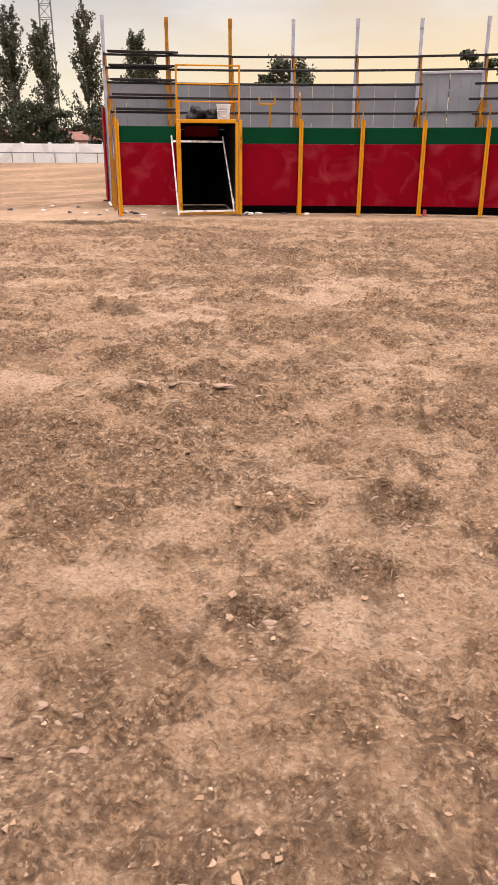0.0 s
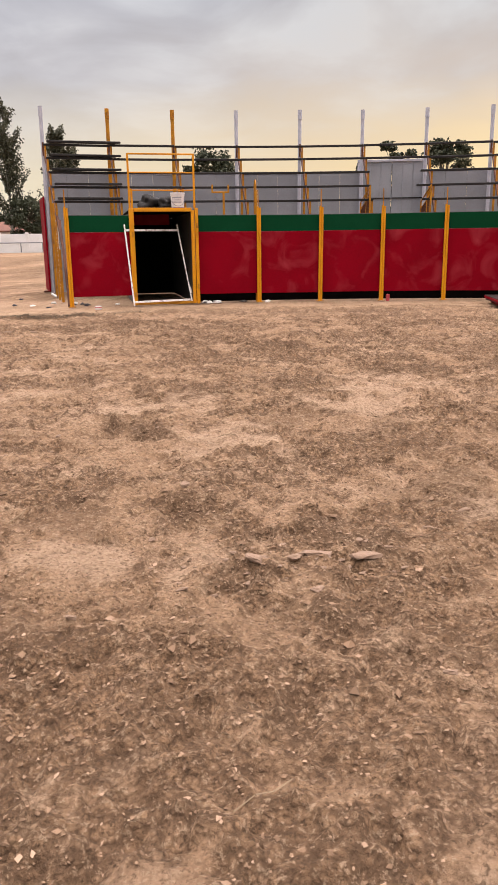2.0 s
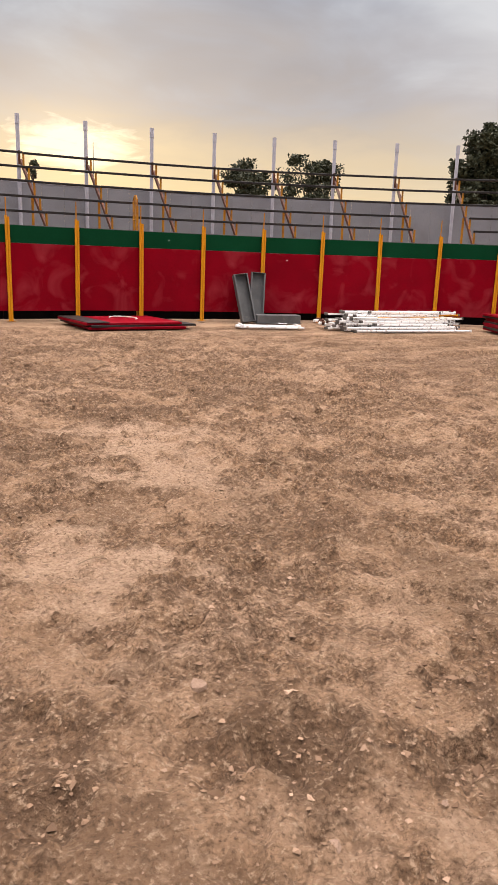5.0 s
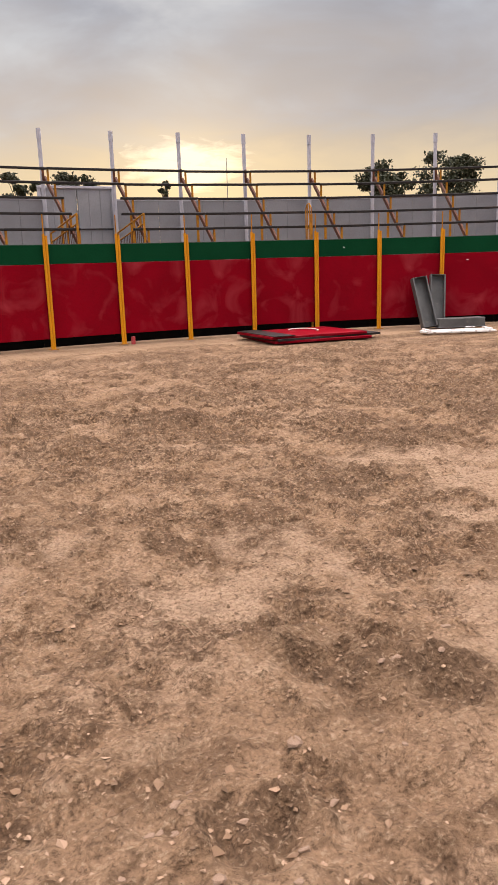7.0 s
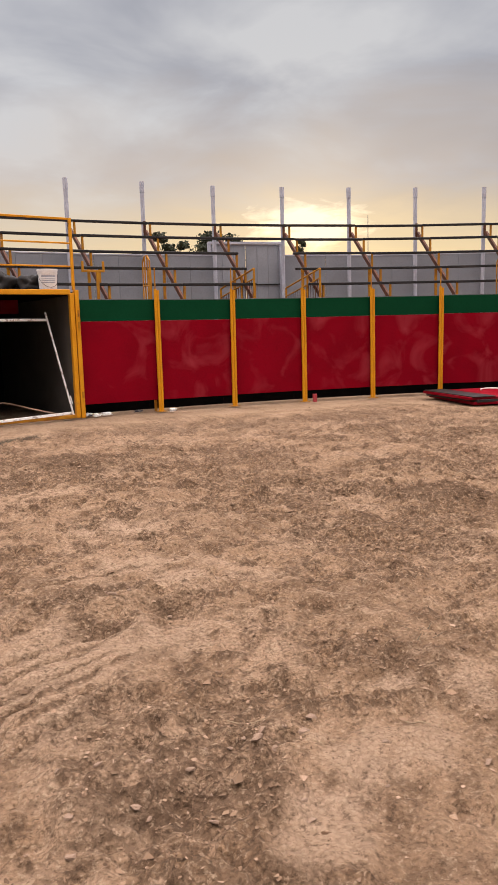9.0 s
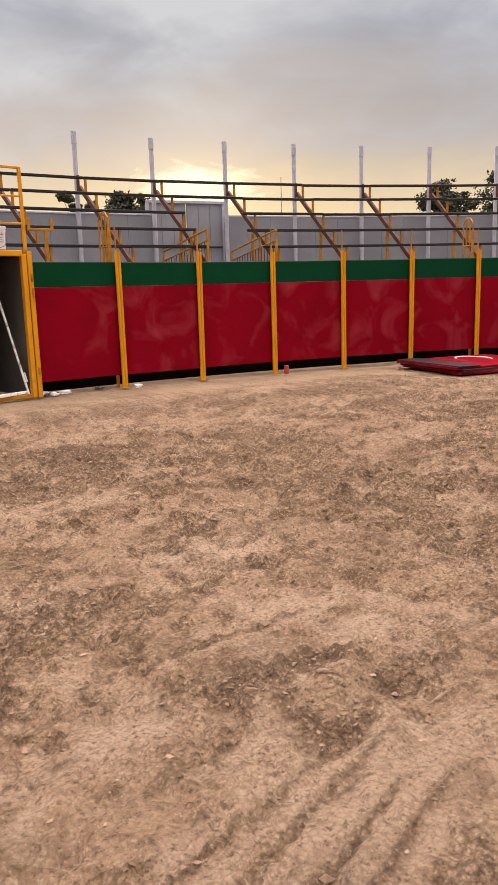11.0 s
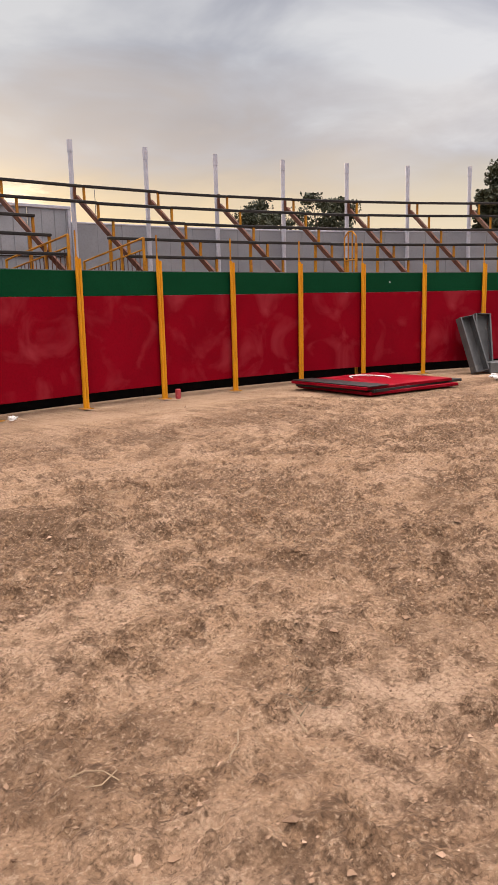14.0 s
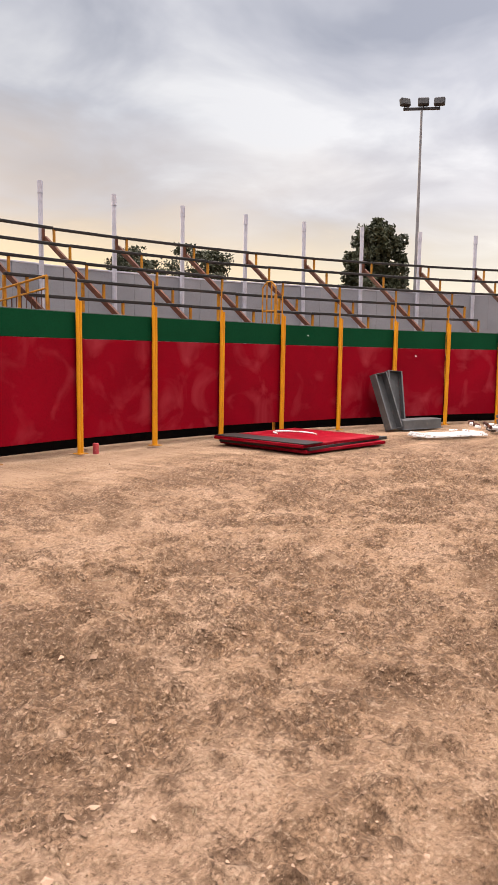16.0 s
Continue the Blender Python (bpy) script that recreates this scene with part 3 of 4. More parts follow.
# bare spots where the paint has chipped
for k, z, w in ((8.45, 1.86, 0.028), (10.42, 1.50, 0.045)):
    bare = new("paint_chip", finish(box(B(), (0, 0.0, 0), (w, 0.004, 0.022), pose(0, 0, 0, 0, 18, 0), 0.0015), "paint_chip", M_PALE))
    bare.matrix_basis = here(k, R_WALL - 0.014, z)
    tagged(bare, "small pale chip in the paint of a barrier panel", "paint chip", "paint chips")

# black boards added behind the gap under the panels, standing for its shade
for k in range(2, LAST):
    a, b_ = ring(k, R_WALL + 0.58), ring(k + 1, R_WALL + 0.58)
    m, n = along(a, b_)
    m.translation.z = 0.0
    solid("skirt_board", box(B(), (0, 0, 0.42), (0.03, n - 0.01, 0.84), bevel=0.003), M_SHADE, m, "black board added to stand for the shade under the stand", "board", "skirt boards")

# ---- grandstand frames ----
RAK_TOP, RAK_LOW = (26.16, 4.02), (20.9, 0.66)


def raker_z(r):
    return RAK_LOW[1] + (r - RAK_LOW[0]) * (RAK_TOP[1] - RAK_LOW[1]) / (RAK_TOP[0] - RAK_LOW[0])


def stand_frame(k, tall, label):
    o = 23.5
    t = thing("stand_frame", here(k, o), label, "grandstand frame", "grandstand frames")
    part("tall_post", rod(B(), (0, R_BACK - o + 0.07, 0), (0, R_BACK - o + 0.07, 5.285), 0.055, seg=12), tall, t, smooth=False)
    part("sleeve", rod(B(), (0, R_BACK - o + 0.07, 5.02), (0, R_BACK - o + 0.07, 5.288), 0.063, seg=12), tall, t)
    part("upright", bar(B(), (0, RAK_TOP[0] - o, 3.93), (0, RAK_TOP[0] - o, 4.30), 0.055, 0.06), M_RUST, t)
    part("raker", bar(B(), (0.03, RAK_TOP[0] - o - 0.03, RAK_TOP[1]), (0.03, RAK_LOW[0] - o, RAK_LOW[1]), 0.055, 0.115), M_RUST, t, "rust-brown sloping beam")
    for r, z in TIERS:
        part("seat_bracket", bar(B(), (0.03, r - o, raker_z(r) + 0.03), (0.03, r - o, z), 0.05, 0.05), M_OLDYELLOW, t, "short worn yellow upright")
    part("front_leg", bar(B(), (0.03, RAK_LOW[0] - o + 0.1, 0), (0.03, RAK_LOW[0] - o + 0.1, raker_z(RAK_LOW[0] + 0.1) - 0.05), 0.06, 0.06), M_RUST, t)
    part("prop", bar(B(), (-0.01, 24.55 - o, 0), (-0.01, 24.55 - o, raker_z(24.55) - 0.03), 0.06, 0.06), M_OLDYELLOW, t, "worn yellow prop under the beam")
    return t


frame_a = stand_frame(3, M_GALV, "grandstand frame of rusty steel with pale grey tall post")
for k in [0] + list(range(4, LAST + 1)):
    copy_thing(frame_a, here(k, 23.5) @ pose(0, 0, 0, random.uniform(-0.25, 0.25), random.uniform(-0.35, 0.35), 0))
frame_b = stand_frame(1, M_OLDYELLOW, "grandstand frame of rusty steel with yellow tall post")
copy_thing(frame_b, here(2, 23.5))

# ---- bench beams ----
beam_mesh = finish(box(B(), (0, 0, 0), (1, 0.10, 0.058), bevel=0.008), "bench_beam", M_BEAM)


def beam(k0, k1, r, z, label="dark painted steel bench beam across the stand", dz=0.0, dr=0.0):
    p, q = ring(k0, r + dr, z + dz), ring(k1, r + dr, z + dz)
    d = q - p
    ob = new("bench_beam", beam_mesh)
    c = (p + q) / 2
    ob.matrix_basis = pose(c.x, c.y, c.z, 0, 0, math.degrees(math.atan2(d.y, d.x))) @ Matrix.Diagonal((d.length, 1, 1, 1))
    tagged(ob, label, "beam", "bench beams")


for row, (r, z) in enumerate(TIERS):
    for k in range(0, LAST):
        k0, k1 = float(k), float(k + 1)
        if row >= 2 and k == 5 or row >= 3 and k == 13:
            continue
        if row >= 2 and k == 6:
            k0 -= (0.16, 0.25, 0.2)[row - 2]
        if row >= 2 and k == 4:
            k1 += 0.04
        beam(k0, k1 - 0.004, r, z + random.uniform(-0.008, 0.008))
# loose beams stacked in the end bay
for row, (r, z) in enumerate(TIERS):
    for j in range((2, 2, 2, 1, 2)[row]):
        beam(0.05 + 0.03 * j, 1.16 - 0.07 * j - 0.03 * row, r, z + 0.078, "loose dark steel beam laid on the bench row", 0.0, -0.08 + 0.16 * j + 0.01)

# ---- perimeter fence of metal sheets behind the stand ----
fence = tagged(new("fence_back"), "grey sheet metal fence behind the grandstand", "fence", kind="structure")
for k in range(0, LAST):
    if k == 5:
        continue
    p, q = ring(k, 26.46), ring(k + 1, 26.46)
    m, n = along(p, q)
    top = 3.47 + random.uniform(-0.012, 0.012)
    bm = B()
    for j in range(3):
        box(bm, (random.uniform(-0.004, 0.004), (j - 1) * n / 3, top / 2), (0.03, n / 3 - 0.006, top), bevel=0.004)
    mesh = part("sheet", bm, M_FENCE, fence)
    mesh.matrix_basis = m
    rail = part("top_rail", box(B(), (0, 0, top + 0.02), (0.05, n, 0.04), bevel=0.006), M_GALV, fence)
    rail.matrix_basis = m

gate = thing("gate", here(5.5, 26.62), "tall grey galvanised double gate in the fence", "gate")
for s in (-1, 1):
    leaf = part("gate_leaf", box(B(), (s * 0.50, 0, 1.90), (0.985, 0.03, 3.80), bevel=0.004), M_GATE, gate)
    part("crossbar", box(B(), (s * 0.50, -0.03, 2.72), (0.97, 0.035, 0.03), bevel=0.004), M_BEAM, leaf)
    for x in (0.03, 0.34, 0.66, 0.95):
        part("stiffener", box(B(), (s * x, -0.022, 1.9), (0.022, 0.02, 3.76), bevel=0.003), M_GATE, leaf)
part("gate_post", box(B(), (-1.03, 0, 1.92), (0.08, 0.08, 3.84), bevel=0.006), M_GALV, gate)
part("gate_post", box(B(), (1.03, 0, 1.92), (0.08, 0.08, 3.84), bevel=0.006), M_GALV, gate)
part("lintel", box(B(), (0, -0.005, 3.84), (2.14, 0.09, 0.07), bevel=0.006), M_GALV, gate)


# ---- aisle rails beside the gate ----
def aisle_rail(k):
    t = thing("stair_rail", here(k, 24.3), "worn yellow steel stair railing with upright bars", "railing", "stair railings")
    f, b_ = 22.95 - 24.3, 25.6 - 24.3
    zf, zb = 2.84, 2.55
    part("top_rail", rod(B(), (0, f, zf), (0, b_, zb), 0.022, seg=8), M_OLDYELLOW, t)
    part("mid_rail", rod(B(), (0, f, zf - 0.22), (0, b_, zb - 0.22), 0.018, seg=8), M_OLDYELLOW, t)
    for y in (f, f + 0.9, b_):
        z = zf + (zb - zf) * (y - f) / (b_ - f)
        part("post", bar(B(), (0, y, 0), (0, y, z), 0.045, 0.045), M_OLDYELLOW, t)
    for i in range(1, 16):
        y = f + (b_ - f) * i / 16
        z = zf + (zb - zf) * i / 16 - 0.22
        part("baluster", rod(B(), (0, y, z - 0.9), (0, y, z), 0.009, seg=6), M_RUST, t)
    return t


rail_a = aisle_rail(4.97)
copy_thing(rail_a, here(5.93, 24.3))
for i in range(7):
    p = here(5.45, 22.6 + 0.45 * i, 0.0)
    solid("stair_tread", box(B(), (0, 0, 2.05 - 0.17 * i), (1.25, 0.30, 0.04), bevel=0.005), M_TROUGH, p, "grey steel stair tread of the aisle", "stair tread", "stair treads")

# ---- guard hoops above the barrier ----
def guard_hoop(k):
    t = thing("guard_hoop", here(k - 0.03, 20.36), "small yellow hooped guard rail standing square to the barrier", "guard rail", "guard hoops")
    ys = (0.0, 0.12, 0.25, 0.37)
    tops = (2.74, 2.84, 2.84, 2.74)
    for y, z in zip(ys, tops):
        part("upright", rod(B(), (0, y, 1.2), (0, y, z), 0.014, seg=8), M_OLDYELLOW, t)
    bm = B()
    for i in range(3):
        rod(bm, (0, ys[i], tops[i]), (0, ys[i + 1], tops[i + 1]), 0.014, seg=8)
    part("bow", bm, M_OLDYELLOW, t)
    part("tie", rod(B(), (0, 0.0, 2.30), (0, 0.37, 2.30), 0.012, seg=8), M_OLDYELLOW, t)
    part("stem", bar(B(), (0, 0.0, 0.0), (0, 0.0, 2.6), 0.045, 0.045), M_OLDYELLOW, t)


guard_hoop(3)
guard_hoop(8)

# ---- doorway in the barrier ----
door = thing("doorway", here(1.48, R_WALL - 0.05), "yellow steel door frame with dark boarded passage", "doorway")
DW = 0.73
part("jamb", box(B(), (-DW, 0, 1.10), (0.11, 0.10, 2.20), bevel=0.006), M_YELLOW, door)
jamb = part("jamb", box(B(), (DW + 0.05, 0, 1.10), (0.075, 0.10, 2.20), bevel=0.006), M_YELLOW, door)
part("jamb", box(B(), (DW - 0.04, -0.005, 1.08), (0.075, 0.09, 2.14), bevel=0.006), M_YELLOW, door)
part("lintel", box(B(), (0, 0, 2.165), (2 * DW - 0.12, 0.10, 0.085), bevel=0.006), M_YELLOW, door)
part("sill", box(B(), (0, 0.01, 0.035), (2 * DW - 0.12, 0.07, 0.06), bevel=0.006), M_OLDYELLOW, door)
for z in (0.35, 1.55, 1.75):
    part("latch", rod(B(), (DW + 0.06, -0.06, z), (DW + 0.06, -0.06, z + 0.11), 0.018, seg=8), M_OLDYELLOW, door)
for z in (0.25, 1.62):
    part("hinge", box(B(), (-DW + 0.02, -0.055, z), (0.035, 0.02, 0.10), bevel=0.004), M_OLDYELLOW, door)
part("passage_wall", box(B(), (DW - 0.02, 2.35, 1.06), (0.03, 4.5, 2.12), bevel=0.004), M_PLY, door, "grey board wall of the passage")
part("passage_wall", box(B(), (-DW, 2.35, 1.06), (0.03, 4.5, 2.12), bevel=0.004), M_PLY, door)
# roof and end are black to put the passage's darkness into their colour
part("passage_roof", box(B(), (0, 2.35, 2.15), (2 * DW + 0.1, 4.5, 0.04), bevel=0.004), M_SHADE, door)
part("passage_end", box(B(), (0, 4.55, 1.06), (2 * DW - 0.03, 0.03, 2.12), bevel=0.004), M_SHADE, door)
part("passage_panel", box(B(), (-0.10, 1.9, 2.0), (0.9, 0.03, 0.26), bevel=0.004), M_RED, door, "red painted board hung in the passage")

guard = thing("door_guard", here(1.48, R_WALL - 0.05, 2.205), "tall yellow tube guard frame on top of the doorway", "guard rail")
part("upright", bar(B(), (-0.755, 0, 0), (-0.755, 0, 1.19), 0.045, 0.045), M_YELLOW, guard)
part("upright", bar(B(), (0.745, 0, 0), (0.745, 0, 1.19), 0.045, 0.045), M_YELLOW, guard)
part("stiffener", bar(B(), (-0.70, 0.0, 0), (-0.70, 0.0, 0.42), 0.045, 0.045), M_YELLOW, guard)
for z, w in ((1.175, 0.034), (0.775, 0.026), (0.39, 0.026)):
    part("rail", bar(B(), (-0.755, 0, z), (0.745, 0, z), w, w), M_YELLOW, guard)

bracket = thing("fork_bracket", here(2.47, 21.3, 0), "worn yellow steel fork bracket on a stem", "bracket")
part("stem", bar(B(), (0.08, 0, 0), (0.08, 0, 2.60), 0.05, 0.05), M_OLDYELLOW, bracket)
part("arm", bar(B(), (-0.20, 0, 2.62), (0.20, 0, 2.62), 0.04, 0.04), M_OLDYELLOW, bracket)
part("prong", bar(B(), (-0.20, 0, 2.60), (-0.20, 0, 2.80), 0.04, 0.04), M_OLDYELLOW, bracket)
part("prong", bar(B(), (0.20, 0, 2.60), (0.20, 0, 2.80), 0.04, 0.04), M_OLDYELLOW, bracket)

# ---- loose white frame leaning in the doorway ----
lean = thing("metal_frame", Matrix(), "chipped white steel frame leaning against the doorway", "metal frame")
fa, fb = Vector((-5.83, 18.95, 0.012)), Vector((-4.57, 19.72, 0.012))
ta, tb = Vector((-6.04, 19.26, 1.84)), Vector((-4.93, 20.03, 1.84))
for p, q in ((fa, ta), (fb, tb)):
    up = part("upright", bar(B(), p, q, 0.03, 0.04), M_WHITE, lean)
for f in (0.045, 0.93):
    part("crossbar", bar(B(), fa.lerp(ta, f), fb.lerp(tb, f), 0.03, 0.045), M_WHITE, lean)
part("lug", rod(B(), fb.lerp(tb, 0.13) + Vector((0.03, -0.02, 0)), fb.lerp(tb, 0.21) + Vector((0.03, -0.02, 0)), 0.012, seg=8), M_WHITE, lean)


# ---- things on the doorway roof ----
def bucket():
    t = thing("bucket", here(1.735, 20.42, 2.17), "white plastic paint bucket with printed label and lid", "bucket")
    bm = B()
    bmesh.ops.create_cone(bm, cap_ends=True, segments=28, radius1=0.142, radius2=0.165, depth=0.36, matrix=Matrix.Translation((0, 0, 0.18)))
    part("body", bm, M_BUCKET, t, smooth=False)
    part("band", rod(B(), (0, 0, 0.035), (0, 0, 0.055), 0.1475, seg=28), M_BLUE, t, "blue stripe round the foot")
    part("lid", rod(B(), (0, 0, 0.355), (0, 0, 0.385), 0.176, seg=28), M_BUCKET, t)
    part("rim", rod(B(), (0, 0, 0.315), (0, 0, 0.33), 0.172, seg=28), M_BUCKET, t)
    for z, h in ((0.27, 0.035), (0.22, 0.012), (0.19, 0.012), (0.16, 0.012)):
        bm = B()
        for i in range(8):
            a, c = radians(212 + i * 11), radians(223 + i * 11)
            bar(bm, (0.157 * math.cos(a), 0.157 * math.sin(a), z), (0.157 * math.cos(c), 0.157 * math.sin(c), z), 0.006, h, 0)
        part("print_bar", bm, M_LABEL, t)
    bm = B()
    pts = [Vector((0.172 * math.cos(a), 0.172 * math.sin(a) - 0.02 * math.sin(a * 1), 0.30 - 0.22 * abs(math.sin(a)))) for a in [radians(180 + 12 * i) for i in range(16)]]
    for p, q in zip(pts, pts[1:]):
        rod(bm, p, q, 0.004, seg=6)
    part("handle", bm, M_DARKLIT, t)


bucket()


def lump(name, m, size, mat, label, category, seed, rough=0.25, group=""):
    """A creased, sagging bundle."""
    bm = B()
    bmesh.ops.create_icosphere(bm, subdivisions=4, radius=1.0)
    off = Vector((seed * 3.1, seed * 1.7, seed))
    for v in bm.verts:
        n = noise.noise(v.co * 1.6 + off) * rough + noise.ridged_multi_fractal(v.co * 2.1 + off, 0.9, 2.1, 3, 1.0, 2.0) * rough * 0.18 + noise.noise(v.co * 6.0 + off) * rough * 0.22
        v.co *= 1 + n
        v.co.z = max(v.co.z, -0.75)
    for v in bm.verts:
        v.co = Vector((v.co.x * size[0], v.co.y * size[1], (v.co.z + 0.75) * size[2]))
    return solid(name, bm, mat, m, label, category, group, smooth=True)


lump("sack", here(1.33, 20.95, 2.17), (0.22, 0.20, 0.20), M_SACK, "crumpled black plastic sack on the doorway roof", "sack", 1.0, 0.5, "black sacks")
lump("sack", here(1.615, 20.75, 2.17), (0.20, 0.17, 0.17), M_SACK, "crumpled black plastic sack on the doorway roof", "sack", 2.3, 0.55, "black sacks")
lump("sack", here(1.45, 20.98, 2.17), (0.16, 0.15, 0.14), M_SACK, "small crumpled black plastic sack on the doorway roof", "sack", 4.1, 0.35, "black sacks")


# ---- stacked panels on the ground ----
def panel_stack(m, sheets, name="panel_stack", label="stack of red painted steel panels lying on the ground"):
    t = thing(name, m, label, "panel stack", "stacked panels")
    z = 0.045
    for w, d, dx, dy, rot, mat, th in sheets:
        mm = pose(dx, dy, z + th / 2, 0, 0, rot)
        s = part("sheet", box(B(), (0, 0, 0), (w, d, th), mm, bevel=0.004), mat, t)
        bm = B()
        for sx in (-1, 1):
            box(bm, (sx * (w / 2 - 0.02), 0, -th / 2 - 0.012), (0.04, d, 0.026), mm, 0.003)
            box(bm, (0, sx * (d / 2 - 0.02), -th / 2 - 0.012), (w - 0.085, 0.04, 0.024), mm, 0.003)
        part("frame", bm, M_BEAM if mat is not M_RED else M_RED, s)
        z += th + 0.020
    return t


stack = panel_stack(pose(3.34, 18.55, -0.015, 0, 0, -5), [
    (2.12, 1.85, 0.06, -0.02, -2, M_RED, 0.022),
    (2.38, 1.80, 0.16, 0.02, 3, M_BEAM, 0.022), (2.12, 1.85, -0.03, 0.04, 0, M_RED, 0.022)])
part("dark_board", box(B(), (-0.84, 0.03, 0.162), (0.46, 1.86, 0.014), pose(0, 0, 0, 0, 0, 1), 0.003), M_BEAM, stack)
bm = B()
pts = [Vector((0.15 + 0.28 * math.cos(a), 0.25 + 0.42 * math.sin(a), 0.164)) for a in [radians(-60 + 18 * i) for i in range(13)]]
for p, q in zip(pts, pts[1:]):
    rod(bm, p, q, 0.012, seg=6)
part("strap", bm, M_PALE, stack, "pale strap lying in a loop")
stack2 = panel_stack(pose(11.78, 13.85, 0, 0, 0, -34), [(2.2, 2.05, random.uniform(-0.06, 0.06), random.uniform(-0.06, 0.06), random.uniform(-3, 3), (M_RED, M_BEAM, M_RED)[i % 3], 0.022) for i in range(9)], label="tall stack of red and dark steel panels on the ground")


# ---- grey troughs ----
def trough(m, w, d, h, label):
    t = thing("trough", m, label, "trough", "grey troughs")
    part("back", box(B(), (0, 0, h / 2), (w - 0.01, 0.008, h), bevel=0.002), M_TROUGH, t)
    for s in (-1, 1):
        part("side", box(B(), (s * w / 2, -d / 2, h / 2), (0.008, d, h), bevel=0.002), M_TROUGH, t)
        part("lip", box(B(), (s * (w / 2 - 0.012), -d - 0.004, h / 2), (0.032, 0.008, h - 0.02), bevel=0.002), M_TROUGH, t)
        part("end", box(B(), (0, -d / 2, h / 2 + s * (h / 2 - 0.005)), (w - 0.01, d - 0.01, 0.008), bevel=0.002), M_TROUGH, t)
    return t


trough(here(9.69, 19.72) @ pose(0, 0, 0.0, -18, -7, 4) , 0.34, 0.16, 1.17, "grey sheet steel trough stood on end against the barrier")
trough(here(9.85, 19.86) @ pose(0, 0, 0.0, -14, 3, -8), 0.34, 0.14, 1.20, "grey sheet steel trough leaning beside another against the barrier")
lying = thing("trough", pose(7.42, 18.32, 0, 0, 0, -18), "grey sheet steel trough lying face down on the ground", "trough", "grey troughs")
part("body", box(B(), (0, 0, 0.105), (1.12, 0.36, 0.20), bevel=0.012), M_TROUGH, lying)
part("flange", box(B(), (0, 0, 0.008), (1.16, 0.42, 0.012), bevel=0.003), M_TROUGH, lying)

# ---- white slats and tubes ----
slats = thing("slat_bundle", pose(6.35, 17.2, 0, 0, 0, -26), "flat white steel frames lying on the dirt", "metal frames")
for i in range(5):
    part("slat", box(B(), (random.uniform(-0.06, 0.06), -0.24 + 0.12 * i, 0.03 + 0.008 * (i % 2)), (1.45, 0.075, 0.035), pose(0, 0, 0, 0, 0, random.uniform(-1.5, 1.5)), 0.004), M_WHITE, slats)
part("handle", rod(B(), (0.25, 0.24, 0.085), (0.45, 0.24, 0.085), 0.012, seg=8), M_WHITE, slats)
part("end_bar", box(B(), (-0.66, 0, 0.07), (0.05, 0.55, 0.03), bevel=0.004), M_WHITE, slats)
part("end_bar", box(B(), (0.64, 0, 0.07), (0.05, 0.55, 0.03), bevel=0.004), M_WHITE, slats)

pile_rs = random.Random(11)
PILE = pose(9.32, 16.25, 0, 0, 0, -13)
n_tube = 0
for layer in range(7):
    for j in range(17 - 2 * layer):
        y = -0.98 + 0.092 * (j + 0.5 + layer) + pile_rs.uniform(-0.02, 0.02)
        ln = pile_rs.choice((1.9, 2.4, 2.7, 3.0))
        x = pile_rs.uniform(-0.42, 0.42)
        z = 0.025 + 0.062 * layer
        yellow = (layer, j) in ((4, 1), (5, 1))
        t = thing("scaffold_bar", PILE @ pose(x, y, z, pile_rs.uniform(-8, 8), 0, pile_rs.uniform(-3, 3) + (5 if layer == 5 else 0)), "yellow steel bar on a heap beside the barrier" if yellow else "chipped white steel bar on a heap beside the barrier", "steel bar", "heaped steel bars")
        part("bar", box(B(), (0, 0, 0), (ln, 0.05, 0.042), bevel=0.004), M_YELLOW if yellow else M_WHITE, t)
        for s in (-1, 1):
            part("end_plate", box(B(), (s * (ln / 2 + 0.03), 0, 0.006), (0.07 if s < 0 else 0.03, 0.066, 0.06), bevel=0.006), M_PLY if s < 0 or pile_rs.random() < 0.5 else M_WHITE, t)
for j in range(9):
    x0, y0 = -1.55 + pile_rs.uniform(-0.25, 0.25), -0.15 + 0.13 * j
    t = thing("clamp", PILE @ pose(x0, y0 - 0.2, 0.035 + 0.05 * (j % 3), pile_rs.uniform(-15, 15), 0, pile_rs.uniform(0, 180)), "rusty white scaffold clamp on the heap of bars", "clamp", "scaffold clamps")
    part("body", box(B(), (0, 0, 0), (0.22, 0.07, 0.06), bevel=0.01), M_WHITE, t)
    part("jaw", rod(B(), (0.08, -0.06, 0.03), (0.08, 0.06, 0.03), 0.035, seg=10), M_RUST, t)


# ---- small litter ----
def can(m, mat, label, crushed=0.0):
    bm = B()
    bmesh.ops.create_cone(bm, cap_ends=True, segments=18, radius1=0.031, radius2=0.031, depth=0.118, matrix=Matrix.Translation((0, 0, 0.059)))
    bmesh.ops.bevel(bm, geom=[e for e in bm.edges if len(e.link_faces) == 2 and e.calc_face_angle(0) > 1.2], offset=0.006, segments=1, affect="EDGES")
    for v in bm.verts:
        v.co.x *= 1 - crushed * 0.5 * abs(noise.noise(v.co * 30))
    t = solid("can", bm, mat, m, label, "can", "")
    return t


